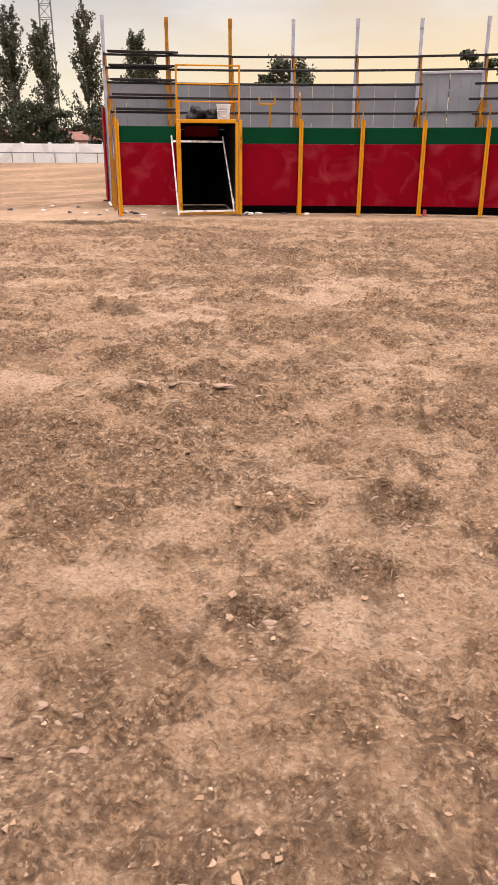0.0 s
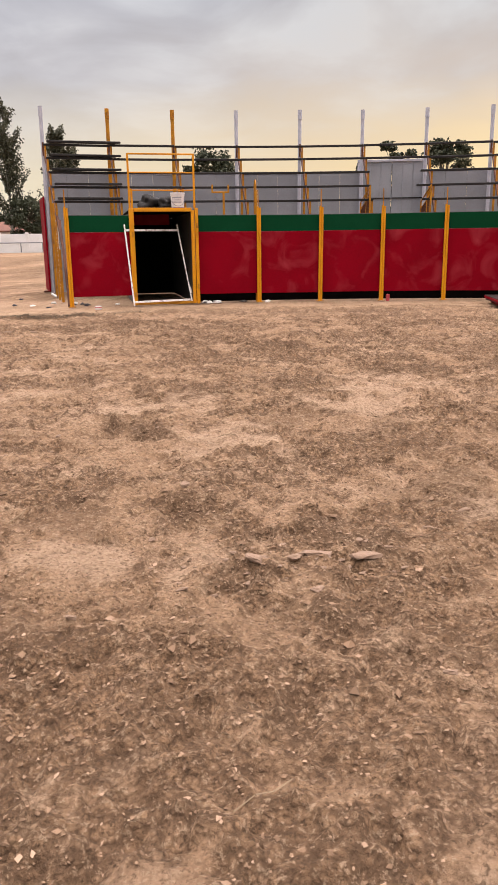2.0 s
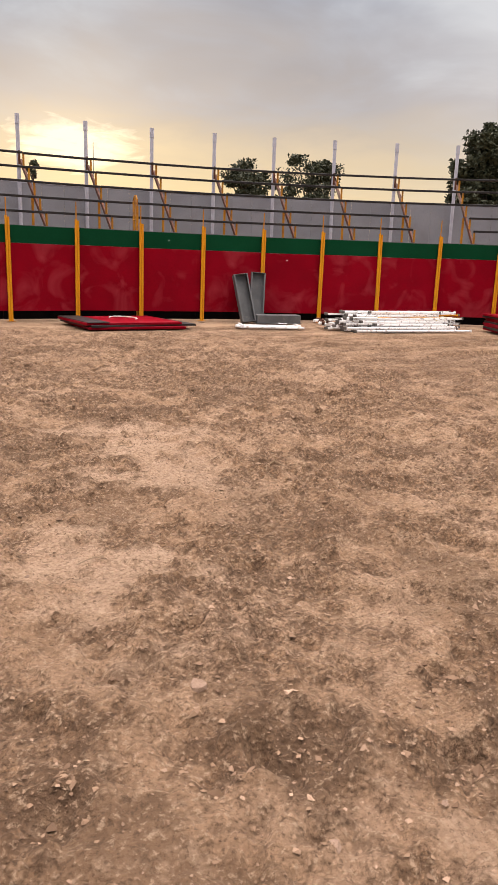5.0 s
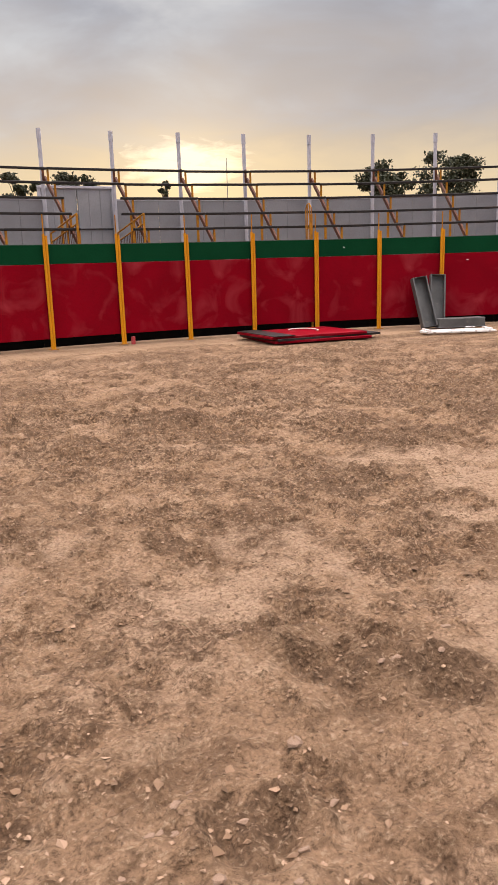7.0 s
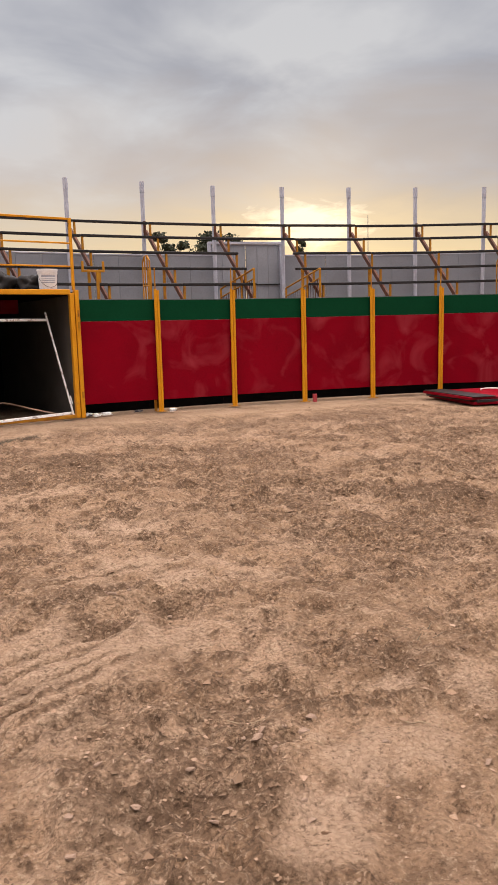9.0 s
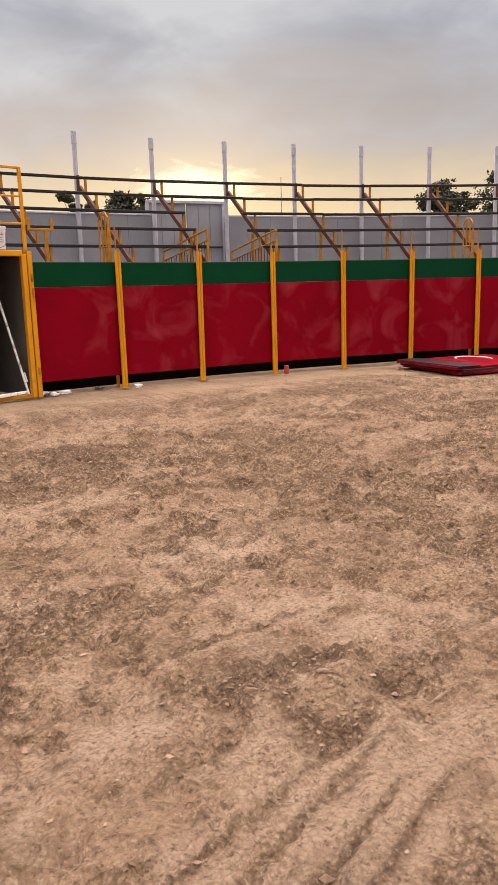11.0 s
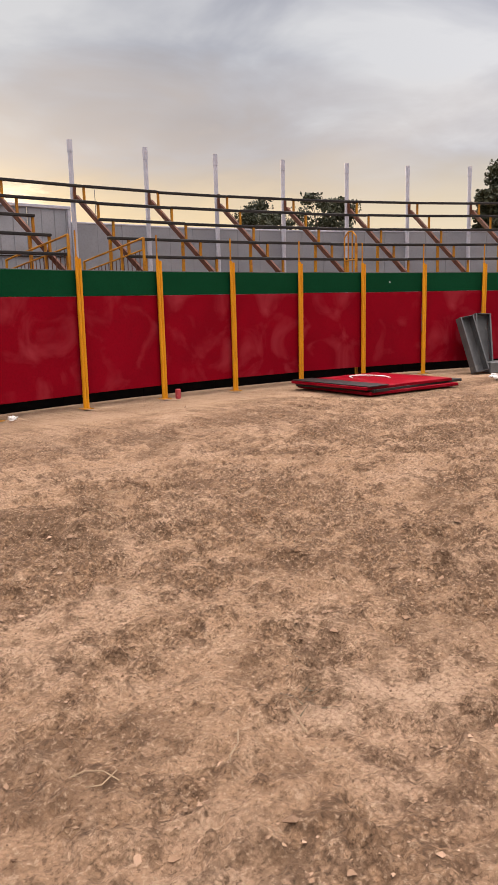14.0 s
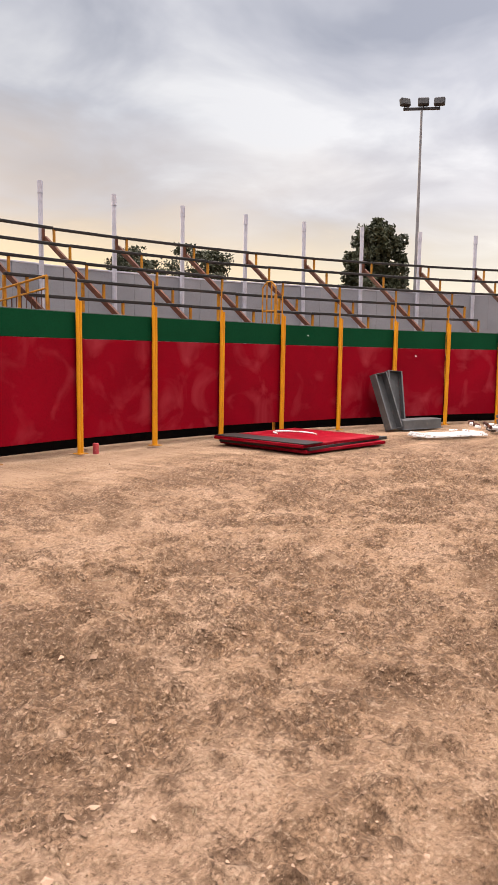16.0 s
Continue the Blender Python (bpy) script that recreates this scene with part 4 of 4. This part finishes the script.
can(pose(0.14, 20.02, 0.0) @ Matrix.Diagonal((1.5, 1.5, 1.35, 1)), M_CAN, "battered red drinks can standing beside a post", 0.6)
carton = thing("carton", pose(-6.48, 18.12, 0.0, 0, 0, 30), "small crumpled white and red drinks carton on the dirt", "carton")
part("body", box(B(), (0, 0, 0.045), (0.135, 0.09, 0.085), bevel=0.012), M_PALE, carton)
part("stripe", box(B(), (0.0, 0, 0.05), (0.137, 0.093, 0.022), bevel=0.003), M_CAN, carton)
lit_rs = random.Random(4)
LITTER = [(2.12, 20.33, 0), (2.18, 20.25, 1), (2.25, 20.38, 0), (2.32, 20.3, 1), (2.12, 20.42, 1), (2.75, 20.4, 0), (3.13, 20.1, 1), (0.25, 20.55, 0), (0.72, 20.5, 1), (-0.35, 20.3, 0), (-0.55, 21.0, 1),
          (-0.2, 21.6, 1), (-0.8, 21.3, 0), (-1.2, 22.1, 1), (-0.6, 23.4, 0), (-1.7, 22.7, 0), (-2.2, 22.0, 1), (0.05, 20.9, 0), (0.12, 21.2, 1), (0.2, 20.9, 0), (-1.0, 24.2, 1), (-2.6, 23.0, 0)]
for k, r, light in LITTER:
    lump("litter_scrap", here(k, r) @ pose(0, 0, 0, 0, 0, lit_rs.uniform(0, 180)), (lit_rs.uniform(0.035, 0.09), lit_rs.uniform(0.025, 0.05), lit_rs.uniform(0.012, 0.03)), M_PALE if light else M_DARKLIT,
         "crumpled pale scrap of rubbish on the dirt" if light else "dark scrap of rubbish on the dirt", "litter", lit_rs.uniform(0, 50), 0.9, "litter")

# ---- end of the stand ----
end_panel = thing("loose_panel", here(-0.04, 26.9), "dark red panel stood upright at the end of the stand", "panel")
part("sheet", box(B(), (0, 0.0, 1.42), (0.05, 1.5, 2.75), bevel=0.006), M_RED, end_panel)
part("foot", box(B(), (0, 0, 0.02), (0.3, 0.2, 0.04), bevel=0.005), M_RUST, end_panel)
end_sheet = thing("end_sheet", here(0.07, 24.2), "pale board closing the end of the stand", "board")
part("sheet", box(B(), (0, 0.65, 1.05), (0.02, 1.2, 2.1), bevel=0.004), M_WHITE, end_sheet)
part("batten", box(B(), (-0.03, 0.05, 1.1), (0.03, 0.06, 2.2), bevel=0.004), M_OLDYELLOW, end_sheet)
for r, top in ((22.0, 1.3), (23.0, 2.45)):
    solid("prop_post", bar(B(), (0, 0, 0), (0, 0, top), 0.06, 0.06), M_OLDYELLOW, here(-0.03, r), "worn yellow prop at the end of the stand", "prop", "end props")
solid("prop_post", bar(B(), (0, 0, 0), (0.05, 1.5, 2.0), 0.05, 0.05), M_RUST, here(-0.02, 20.6), "slanting brown prop at the end of the stand", "prop", "end props")
solid("ground_bar", bar(B(), (0, -0.6, 0.03), (0, 0.9, 0.03), 0.05, 0.05), M_PALE, here(-0.05, 24.5), "pale bar lying at the foot of the stand", "bar")


# ---- trees ----
def leaves(points, size, seed, flat=0.6):
    """One mesh of small folded leaves scattered about the given points."""
    rs = np.random.RandomState(seed)
    n = len(points)
    a = rs.normal(size=(n, 3))
    a /= np.linalg.norm(a, axis=1)[:, None]
    b_ = np.cross(a, rs.normal(size=(n, 3)))
    b_ /= np.linalg.norm(b_, axis=1)[:, None]
    s = size * rs.uniform(0.6, 1.4, (n, 1))
    c = np.cross(a, b_)
    v = np.stack([points - a * s, points + b_ * s * flat + c * s * 0.15, points + a * s, points - b_ * s * flat + c * s * 0.15], 1).reshape(-1, 3)
    i = np.arange(n)[:, None] * 4
    f = np.concatenate([i + [0, 1, 2], i + [0, 2, 3]])
    me = bpy.data.meshes.new("crown")
    me.from_pydata(v.tolist(), [], f.tolist())
    return me


def tree(x, y, height, width, trunk_h, seed, count, size, base=0.0, label="dark leafy tree behind the fence", leaf=None, clumps=26, lean=0.0, cone=False):
    clumps = clumps if cone else int(clumps * 2.2)
    count = count if cone else int(count * 1.5)
    rs = np.random.RandomState(seed)
    t = thing("tree", pose(x, y, base, 0, 0, rs.uniform(0, 360)), label, "tree", "trees")
    bm = B()
    r0 = 0.035 * height * 0.5 + 0.05
    rod(bm, (0, 0, 0), (lean * 0.5, 0, trunk_h), r0, r0 * 0.75, 8)
    top = Vector((lean, 0, height * 0.8))
    rod(bm, (lean * 0.5, 0, trunk_h), top, r0 * 0.72, r0 * 0.2, 7)
    centres = []
    for i in range(clumps):
        h = rs.uniform(0.0, 1.0)
        zz = trunk_h + (height - trunk_h) * h
        if cone:
            h = h ** 1.25
            zz = trunk_h + (height * 0.93 - trunk_h) * h
            spread = width / 2 * (1.12 - 0.85 * h) * rs.uniform(0.25, 1.08)
        else:
            spread = width / 2 * (0.35 + 0.9 * math.sin(math.pi * (0.12 + 0.80 * h)) * rs.uniform(0.25, 1.05))
        a = rs.uniform(0, 2 * math.pi)
        c = np.array([math.cos(a) * spread * rs.uniform(0.4, 0.95) + lean * h, math.sin(a) * spread * rs.uniform(0.4, 0.95), zz])
        centres.append(c)
        s = Vector((lean * h * 0.6, 0, trunk_h + (zz - trunk_h) * 0.5))
        rod(bm, s, Vector(c), r0 * 0.22, r0 * 0.05, 5)
    if cone:
        # leading shoots stand out over the crown
        for i in range(9):
            a, hh, ln = rs.uniform(0, 6.28), rs.uniform(0.45, 0.86), rs.uniform(0.9, 1.7)
            rr = width / 2 * (1.0 - 0.85 * hh)
            s = Vector((math.cos(a) * rr * 0.6, math.sin(a) * rr * 0.6, trunk_h + (height - trunk_h) * hh - 0.4))
            e = s + Vector((math.cos(a) * ln * 0.55, math.sin(a) * ln * 0.55, ln * 0.85))
            rod(bm, s, e, 0.03, 0.008, 5)
            centres += [np.array(s.lerp(e, f)) for f in (0.35, 0.7, 1.0)]
        centres += [np.array((0.1, 0, height * 0.93)), np.array((-0.1, 0.1, height * 0.98)), np.array((0.25, 0.1, height * 0.96))]
    part("trunk", bm, M_BARK, t, smooth=False)
    pts = []
    per = count // clumps
    for c in centres:
        rad = width * (rs.uniform(0.024, 0.070) if cone else rs.uniform(0.06, 0.135))
        p = np.clip(rs.normal(size=(per, 3)), -1.5, 1.5) * rad * np.array([1, 1, 0.7]) * 0.66
        pts.append(c + p)
    me = leaves(np.concatenate(pts), size, seed + 1)
    me.materials.append(leaf or M_LEAF)
    c = new("crown", me)
    c.parent = t
    return t


def poplar(x, y, height, seed, base=0.9):
    rs = np.random.RandomState(seed)
    t = thing("poplar", pose(x, y, base), "tall slender poplar with sparse grey-green leaves", "tree", "poplars")
    bm = B()
    rod(bm, (0, 0, 0), (0.1, 0, height * 0.96), 0.20, 0.02, 7)
    pts = []
    for i in range(70):
        h = rs.uniform(0.14, 0.94)
        a = rs.uniform(0, 2 * math.pi)
        ln = height * 0.21 * (1.15 - h) * rs.uniform(0.5, 1.3) + 0.6
        s = Vector((0.1 * h, 0, h * height))
        e = s + Vector((math.cos(a) * ln * 0.62, math.sin(a) * ln * 0.62, ln * 1.05))
        rod(bm, s, e, 0.05 * (1.1 - h), 0.008, 4)
        n = 105
        f = rs.uniform(0.15, 1.05, (n, 1))
        pts.append(np.array(s) + (np.array(e) - np.array(s)) * f + rs.normal(size=(n, 3)) * 0.15)
    part("trunk", bm, M_PALEBARK, t)
    me = leaves(np.concatenate(pts), 0.135, seed)
    me.materials.append(M_POPLEAF)
    c = new("crown", me)
    c.parent = t
    return t


def polar(az, d):
    return d * math.sin(radians(az)), d * math.cos(radians(az))


tree(34.55, 33.45, 9.75, 7.7, 1.3, 21, 32000, 0.125, label="large dark leafy tree behind the fence", clumps=170, cone=True)
tree(25.3, 45.0, 7.5, 4.2, 2.6, 22, 7000, 0.10)
tree(29.2, 43.5, 8.0, 5.2, 2.8, 23, 8000, 0.10)
tree(-8.0, 62.0, 7.9, 5.2, 2.8, 24, 7000, 0.11)
tree(4.3, 50.5, 7.4, 2.6, 2.6, 25, 3000, 0.10, clumps=14)
tree(7.4, 50.8, 7.1, 4.0, 2.6, 26, 5000, 0.10)
tree(2.4, 50.0, 6.0, 2.0, 2.4, 27, 1800, 0.10, clumps=10)
tree(20.2, 68.8, 9.2, 1.5, 6.6, 28, 420, 0.17, label="small thin-stemmed tree far behind the fence", clumps=7)
for az, d, h, s in ((-20.75, 92, 15.0, 31), (-23.6, 86, 12.2, 32), (-25.6, 95, 15.0, 33), (-17.4, 100, 13.8, 34), (-16.6, 101, 11.8, 35), (-27.5, 90, 13.0, 36)):
    poplar(*polar(az, d), h, s)
for az, d, h, w, s in ((-23.2, 84, 4.9, 5.0, 41), (-24.8, 84, 5.2, 5.0, 42), (-19.9, 84, 5.0, 4.6, 43), (-26.5, 86, 4.6, 6.0, 44), (-18.6, 88, 4.4, 4.0, 45)):
    x, y = polar(az, d)
    tree(x, y, h, w, 1.2, s, 2600, 0.14, 0.9, "round dark tree behind the white wall")

# ---- far white wall, rail, roof, tower ----
wall = tagged(new("wall_far"), "whitewashed boundary wall across the open ground", "wall", kind="structure")
WA, WB = Vector((*polar(-34, 82), 0.88)), Vector((*polar(-9, 78), 0.88))
m, n = along(WA, WB)
step = n / 14
for i in range(14):
    y = -n / 2 + (i + 0.5) * step
    b_ = part("wall_bay", box(B(), (0, y, 0.8), (0.2, step - 0.03, 1.7), bevel=0.01), M_WALLW, wall)
    b_.matrix_basis = m
    p_ = part("pier", box(B(), (0, y - step / 2, 0.85), (0.3, 0.28, 1.86), bevel=0.01), M_WALLW, wall)
    p_.matrix_basis = m
rail = thing("rail_fence", m @ Matrix.Translation((0.0, 0, 0)), "low grey tube rail in front of the white wall", "rail")
side = 1.2 if (m @ Vector((1.2, 0, 0))).length < (m @ Vector((-1.2, 0, 0))).length else -1.2
part("tube", rod(B(), (side, -n / 2, 0.85), (side, n / 2, 0.85), 0.05, seg=6), M_TOWER, rail)
for i in range(19):
    y = -n / 2 + n * i / 18
    part("post", rod(B(), (side, y, 0), (side, y, 0.85), 0.045, seg=6), M_TOWER, rail)
house = thing("low_building", pose(*polar(-24.5, 108), 0.9, 0, 0, 24), "low building with brown tiled roof behind the wall", "building")
part("wall", box(B(), (0, 0, 1.3), (26, 7, 2.6), bevel=0.02), M_WALLW, house)
bm = B()
for s in (-1, 1):
    box(bm, (0, s * 2.0, 3.15), (27, 4.6, 0.18), Matrix.Translation((0, s * 2.0, 3.15)) @ pose(0, 0, 0, -s * 20, 0, 0) @ Matrix.Translation((0, -s * 2.0, -3.15)), 0.01)
part("roof", bm, M_TILE, house)


def tower():
    x, y = polar(-23.15, 88)
    t = thing("lattice_tower", pose(x, y, 0.9, 0, 0, 20), "tall grey steel lattice tower", "tower")
    w0, w1, h = 0.75, 0.32, 34.0

    def leg(i, z):
        w = w0 + (w1 - w0) * z / h
        return Vector(((-1, 1, 1, -1)[i] * w, (-1, -1, 1, 1)[i] * w, z))

    for i in range(4):
        part("leg", bar(B(), leg(i, 0), leg(i, h), 0.10, 0.10), M_TOWER, t)
    for i in range(4):
        bm = B()
        for s in range(28):
            z0, z1 = h * s / 28, h * (s + 1) / 28
            a, c = leg(i, z0), leg((i + 1) % 4, z1)
            bar(bm, a if s % 2 else leg((i + 1) % 4, z0), c if s % 2 else leg(i, z1), 0.05, 0.05, 0)
            bar(bm, leg(i, z1), leg((i + 1) % 4, z1), 0.05, 0.05, 0)
        part("bracing", bm, M_TOWER, t)
    part("platform", box(B(), (0, 0, 17.0), (2.0, 2.0, 0.12), bevel=0.01), M_LAMP, t)


tower()


def floodlight_mast():
    t = thing("floodlight_mast", pose(33.17, 30.38, 0.2, 0, 0, -60), "tall steel mast with three floodlights on a crossarm", "floodlight mast")
    part("pole", rod(B(), (0, 0, 0), (0, 0, 15.0), 0.12, 0.06, 12), M_TOWER, t)
    part("crossarm", box(B(), (0, 0, 15.0), (2.0, 0.12, 0.14), bevel=0.01), M_LAMP, t)
    for x, yaw in ((-0.92, 28), (0.08, 0), (0.95, -14)):
        mm = pose(x, -0.06, 15.34, -14, 0, yaw)
        head = part("lamp_head", box(B(), (0, 0, 0), (0.60, 0.28, 0.44), mm, 0.05), M_LAMP, t)
        part("lamp_glass", box(B(), (0, -0.145, 0), (0.50, 0.02, 0.34), mm, 0.01), M_GLASSY, head)
        part("yoke", bar(B(), (x, 0, 15.05), (x, 0, 15.22), 0.06, 0.06), M_LAMP, head)


floodlight_mast()
solid("antenna", rod(B(), (0, 0, 0), (0, 0, 8.4), 0.035, 0.02, 6), M_TOWER, pose(18.0, 51.9, 0.35), "thin grey aerial mast far behind the fence", "aerial")


# ---- stones, pebbles, twigs, weeds ----
def stone_mesh(seed):
    """A blocky worn stone: a ball cut by a few flat faces, its skin dented."""
    rs = random.Random(seed)
    bm = B()
    bmesh.ops.create_icosphere(bm, subdivisions=2, radius=1.0)
    cuts = [(Vector((rs.gauss(0, 1), rs.gauss(0, 1), rs.gauss(0, 0.8))).normalized(), rs.uniform(0.55, 0.85)) for _ in range(9)]
    off = Vector((seed * 7.1, 0, 0))
    for v in bm.verts:
        for n, d in cuts:
            over = v.co.dot(n) - d
            if over > 0:
                v.co -= n * over
        v.co *= 1.12 + 0.30 * noise.noise(v.co * 1.7 + off) + 0.12 * noise.noise(v.co * 5.0 + off)
    return bm


def height_at(x, y):
    return float(ground_height(np.array([float(x)]), np.array([float(y)]))[0])


STONE_MESHES = [finish(stone_mesh(s), "stone", M_STONE) for s in range(6)]
st_rs = random.Random(8)
STONES = [
    (-2.13, 4.50, 0.068), (-1.91, 4.50, 0.070), (-2.23, 4.46, 0.036), (-2.41, 4.42, 0.040), (-1.79, 4.66, 0.025), (-1.89, 4.66, 0.028), (-2.28, 4.66, 0.024),
    (-2.68, 4.09, 0.025), (-2.65, 3.72, 0.019), (-3.06, 3.85, 0.021), (-2.93, 4.77, 0.024), (-2.86, 5.52, 0.036), (-1.54, 5.02, 0.029), (-1.33, 5.19, 0.035),
    (-2.12, 4.38, 0.029), (-2.14, 4.16, 0.033), (-1.31, 2.16, 0.032), (-1.63, 1.67, 0.013), (-1.73, 3.58, 0.026), (-4.34, 6.30, 0.021), (-3.94, 6.43, 0.017),
    (-4.41, 6.51, 0.017), (-3.94, 6.63, 0.028), (-3.36, 6.90, 0.024), (-4.90, 8.60, 0.026), (-4.84, 8.68, 0.025), (-5.10, 8.53, 0.030), (-3.96, 13.12, 0.045),
    (-6.46, 13.66, 0.050), (-6.90, 13.69, 0.052), (-7.31, 13.68, 0.054), (-6.56, 13.36, 0.019), (-6.23, 13.17, 0.048),
]
# rubble about the largest stones and along the broken ground
for cx, cy, spread, count in ((-2.1, 4.5, 0.28, 34), (-2.5, 4.3, 0.22, 16), (-1.3, 2.1, 0.14, 14), (-1.75, 1.6, 0.12, 8), (-5.3, 8.45, 0.28, 22), (-5.5, 10.2, 0.24, 14), (-3.3, 6.8, 0.22, 10), (-4.25, 6.4, 0.2, 10), (-3.8, 11.2, 0.3, 8), (-6.4, 13.3, 0.4, 8), (-0.8, 2.9, 0.3, 10)):
    STONES += [(st_rs.gauss(cx, spread), st_rs.gauss(cy, spread * 0.6), st_rs.uniform(0.008, 0.020)) for _ in range(count)]
for x, y, s in STONES:
    ob = new("stone", STONE_MESHES[st_rs.randrange(6)])
    ob.matrix_basis = pose(x, y, height_at(x, y) + 0.12 * s, st_rs.uniform(-14, 14), st_rs.uniform(-14, 14), st_rs.uniform(-30, 30)) @ Matrix.Diagonal((s, s * st_rs.uniform(0.55, 0.85), s * st_rs.uniform(0.30, 0.45) * (0.6 if s > 0.042 else 1.0), 1))
    tagged(ob, "pale reddish field stone half sunk in the dirt" if s > 0.022 else "small broken stone lying in the dirt", "stone", "field stones")


def scatter_pebbles():
    rs = np.random.RandomState(12)
    V = np.array([(1, 0, 0), (-1, 0, 0), (0, 1, 0), (0, -1, 0), (0, 0, 1), (0, 0, -1)], float)
    F = np.array([(0, 2, 4), (2, 1, 4), (1, 3, 4), (3, 0, 4), (2, 0, 5), (1, 2, 5), (3, 1, 5), (0, 3, 5)])
    n = 420000
    x, y = rs.uniform(-11.0, 6.5, n), rs.uniform(1.0, 19.4, n)
    # only ground that the walk comes near
    keep = (np.abs((x + 2.0) * 0.62 + (y - 2.0) * 0.42) < 4.6) | (y > 8)
    keep &= rs.rand(n) < np.clip((19.3 - np.hypot(x, y)) / 1.0, 0.06, 1) * np.clip(1.25 - (y - 12) * 0.12, 0.35, 1)
    x, y = x[keep], y[keep]
    crust, plates, pale, dark = soil(x, y)
    keep = rs.rand(len(x)) < np.clip(0.26 + 0.40 * (1 - crust) + 0.25 * dark - 0.15 * pale + 0.7 * lattice(x, y, 0.8, 21), 0.05, 1)
    x, y = x[keep], y[keep]
    n = len(x)
    z = ground_height(x, y)
    s = 0.0034 + 0.0050 * rs.rand(n) ** 2.5 + 0.012 * rs.rand(n) ** 26
    sh = V[None] * (1 + 0.42 * rs.normal(size=(n, len(V), 1)).clip(-1.2, 1.2)) + 0.20 * rs.normal(size=(n, len(V), 3)).clip(-1.3, 1.3)
    sh = sh * np.stack([s * rs.uniform(0.9, 1.7, n), s * rs.uniform(0.8, 1.2, n), s * rs.uniform(0.5, 0.9, n)], -1)[:, None]
    a = rs.uniform(0, 6.28, n)
    c, d = np.cos(a)[:, None], np.sin(a)[:, None]
    P = np.stack([c * sh[..., 0] - d * sh[..., 1] + x[:, None], d * sh[..., 0] + c * sh[..., 1] + y[:, None], sh[..., 2] + (z + s * 0.2)[:, None]], -1)
    fs = (F[None] + (np.arange(n) * len(V))[:, None, None]).reshape(-1, 3)
    me = bpy.data.meshes.new("pebbles")
    me.vertices.add(n * len(V))
    me.vertices.foreach_set("co", P.ravel())
    me.loops.add(fs.size)
    me.loops.foreach_set("vertex_index", fs.ravel())
    me.polygons.add(len(fs))
    me.polygons.foreach_set("loop_start", np.arange(0, fs.size, 3))
    me.polygons.foreach_set("use_smooth", np.zeros(len(fs), bool))
    me.update(calc_edges=True)
    me.materials.append(M_PEBBLE)
    tagged(new("pebbles", me), "loose pebbles and crumbs of dry earth", "pebbles", kind="stuff")


def pebble_material():
    m = bpy.data.materials.new("pebble_earth")
    m.use_nodes = True
    nt = m.node_tree
    b = nt.nodes["Principled BSDF"]
    b.inputs["Roughness"].default_value, b.inputs["Specular IOR Level"].default_value = 0.95, 0.15
    g, r = nt.nodes.new("ShaderNodeNewGeometry"), nt.nodes.new("ShaderNodeValToRGB")
    nt.links.new(g.outputs["Random Per Island"], r.inputs[0])
    e = r.color_ramp.elements
    e.new(0.5)
    for el, (p, c) in zip(e, ((0.0, (0.13, 0.082, 0.052)), (0.7, (0.235, 0.150, 0.096)), (1.0, (0.34, 0.232, 0.160)))):
        el.position, el.color = p, (*c, 1)
    nt.links.new(r.outputs[0], b.inputs["Base Color"])
    return m


M_PEBBLE = pebble_material()
scatter_pebbles()


def scatter_twigs():
    rs = random.Random(17)
    bm = B()
    for _ in range(170):
        x, y = rs.uniform(-10, 7), rs.uniform(1.5, 18)
        a, ln = rs.uniform(0, 6.28), rs.uniform(0.06, 0.30)
        p = Vector((x, y, height_at(x, y) + 0.008))
        for _s in range(3):
            a += rs.uniform(-0.6, 0.6)
            x2, y2 = p.x + math.cos(a) * ln / 3, p.y + math.sin(a) * ln / 3
            q = Vector((x2, y2, height_at(x2, y2) + rs.uniform(0.006, 0.02)))
            rod(bm, p, q, 0.0028, 0.0022, 4)
            p = q
    tagged(new("twigs", finish(bm, "twigs", M_TWIG)), "dry twigs and straw strewn over the dirt", "twigs", kind="stuff")


scatter_twigs()


def weeds():
    rs = np.random.RandomState(9)
    pts = []
    for cx, cy, w, n in ((-7.45, 16.28, 0.26, 2200), (-6.8, 16.6, 0.24, 1400), (-6.15, 16.85, 0.22, 1200), (-5.6, 17.1, 0.18, 700)):
        pts.append(np.stack([rs.normal(cx, w * 1.3, n), rs.normal(cy, w * 0.6, n)], -1))
    for _ in range(70):
        cx, cy = rs.uniform(-10, 6), rs.uniform(2, 18)
        pts.append(np.stack([rs.normal(cx, 0.05, 10), rs.normal(cy, 0.05, 10)], -1))
    p = np.concatenate(pts)
    z = ground_height(p[:, 0].copy(), p[:, 1].copy())
    n = len(p)
    a = rs.uniform(0, 6.28, n)
    ln = rs.uniform(0.03, 0.09, n)
    d = np.stack([np.cos(a), np.sin(a), np.zeros(n)], -1)
    s = np.stack([-np.sin(a), np.cos(a), np.zeros(n)], -1) * 0.003
    o = np.concatenate([p, z[:, None]], 1)
    v = np.stack([o - s, o + s, o + d * ln[:, None] + np.array([0, 0, 1]) * (ln * rs.uniform(0.1, 0.6, n))[:, None]], 1).reshape(-1, 3)
    me = bpy.data.meshes.new("weeds")
    me.from_pydata(v.tolist(), [], np.arange(3 * n).reshape(-1, 3).tolist())
    me.materials.append(M_WEED)
    tagged(new("weeds", me), "dry flattened weeds in dark tufts", "weeds", kind="stuff")


weeds()
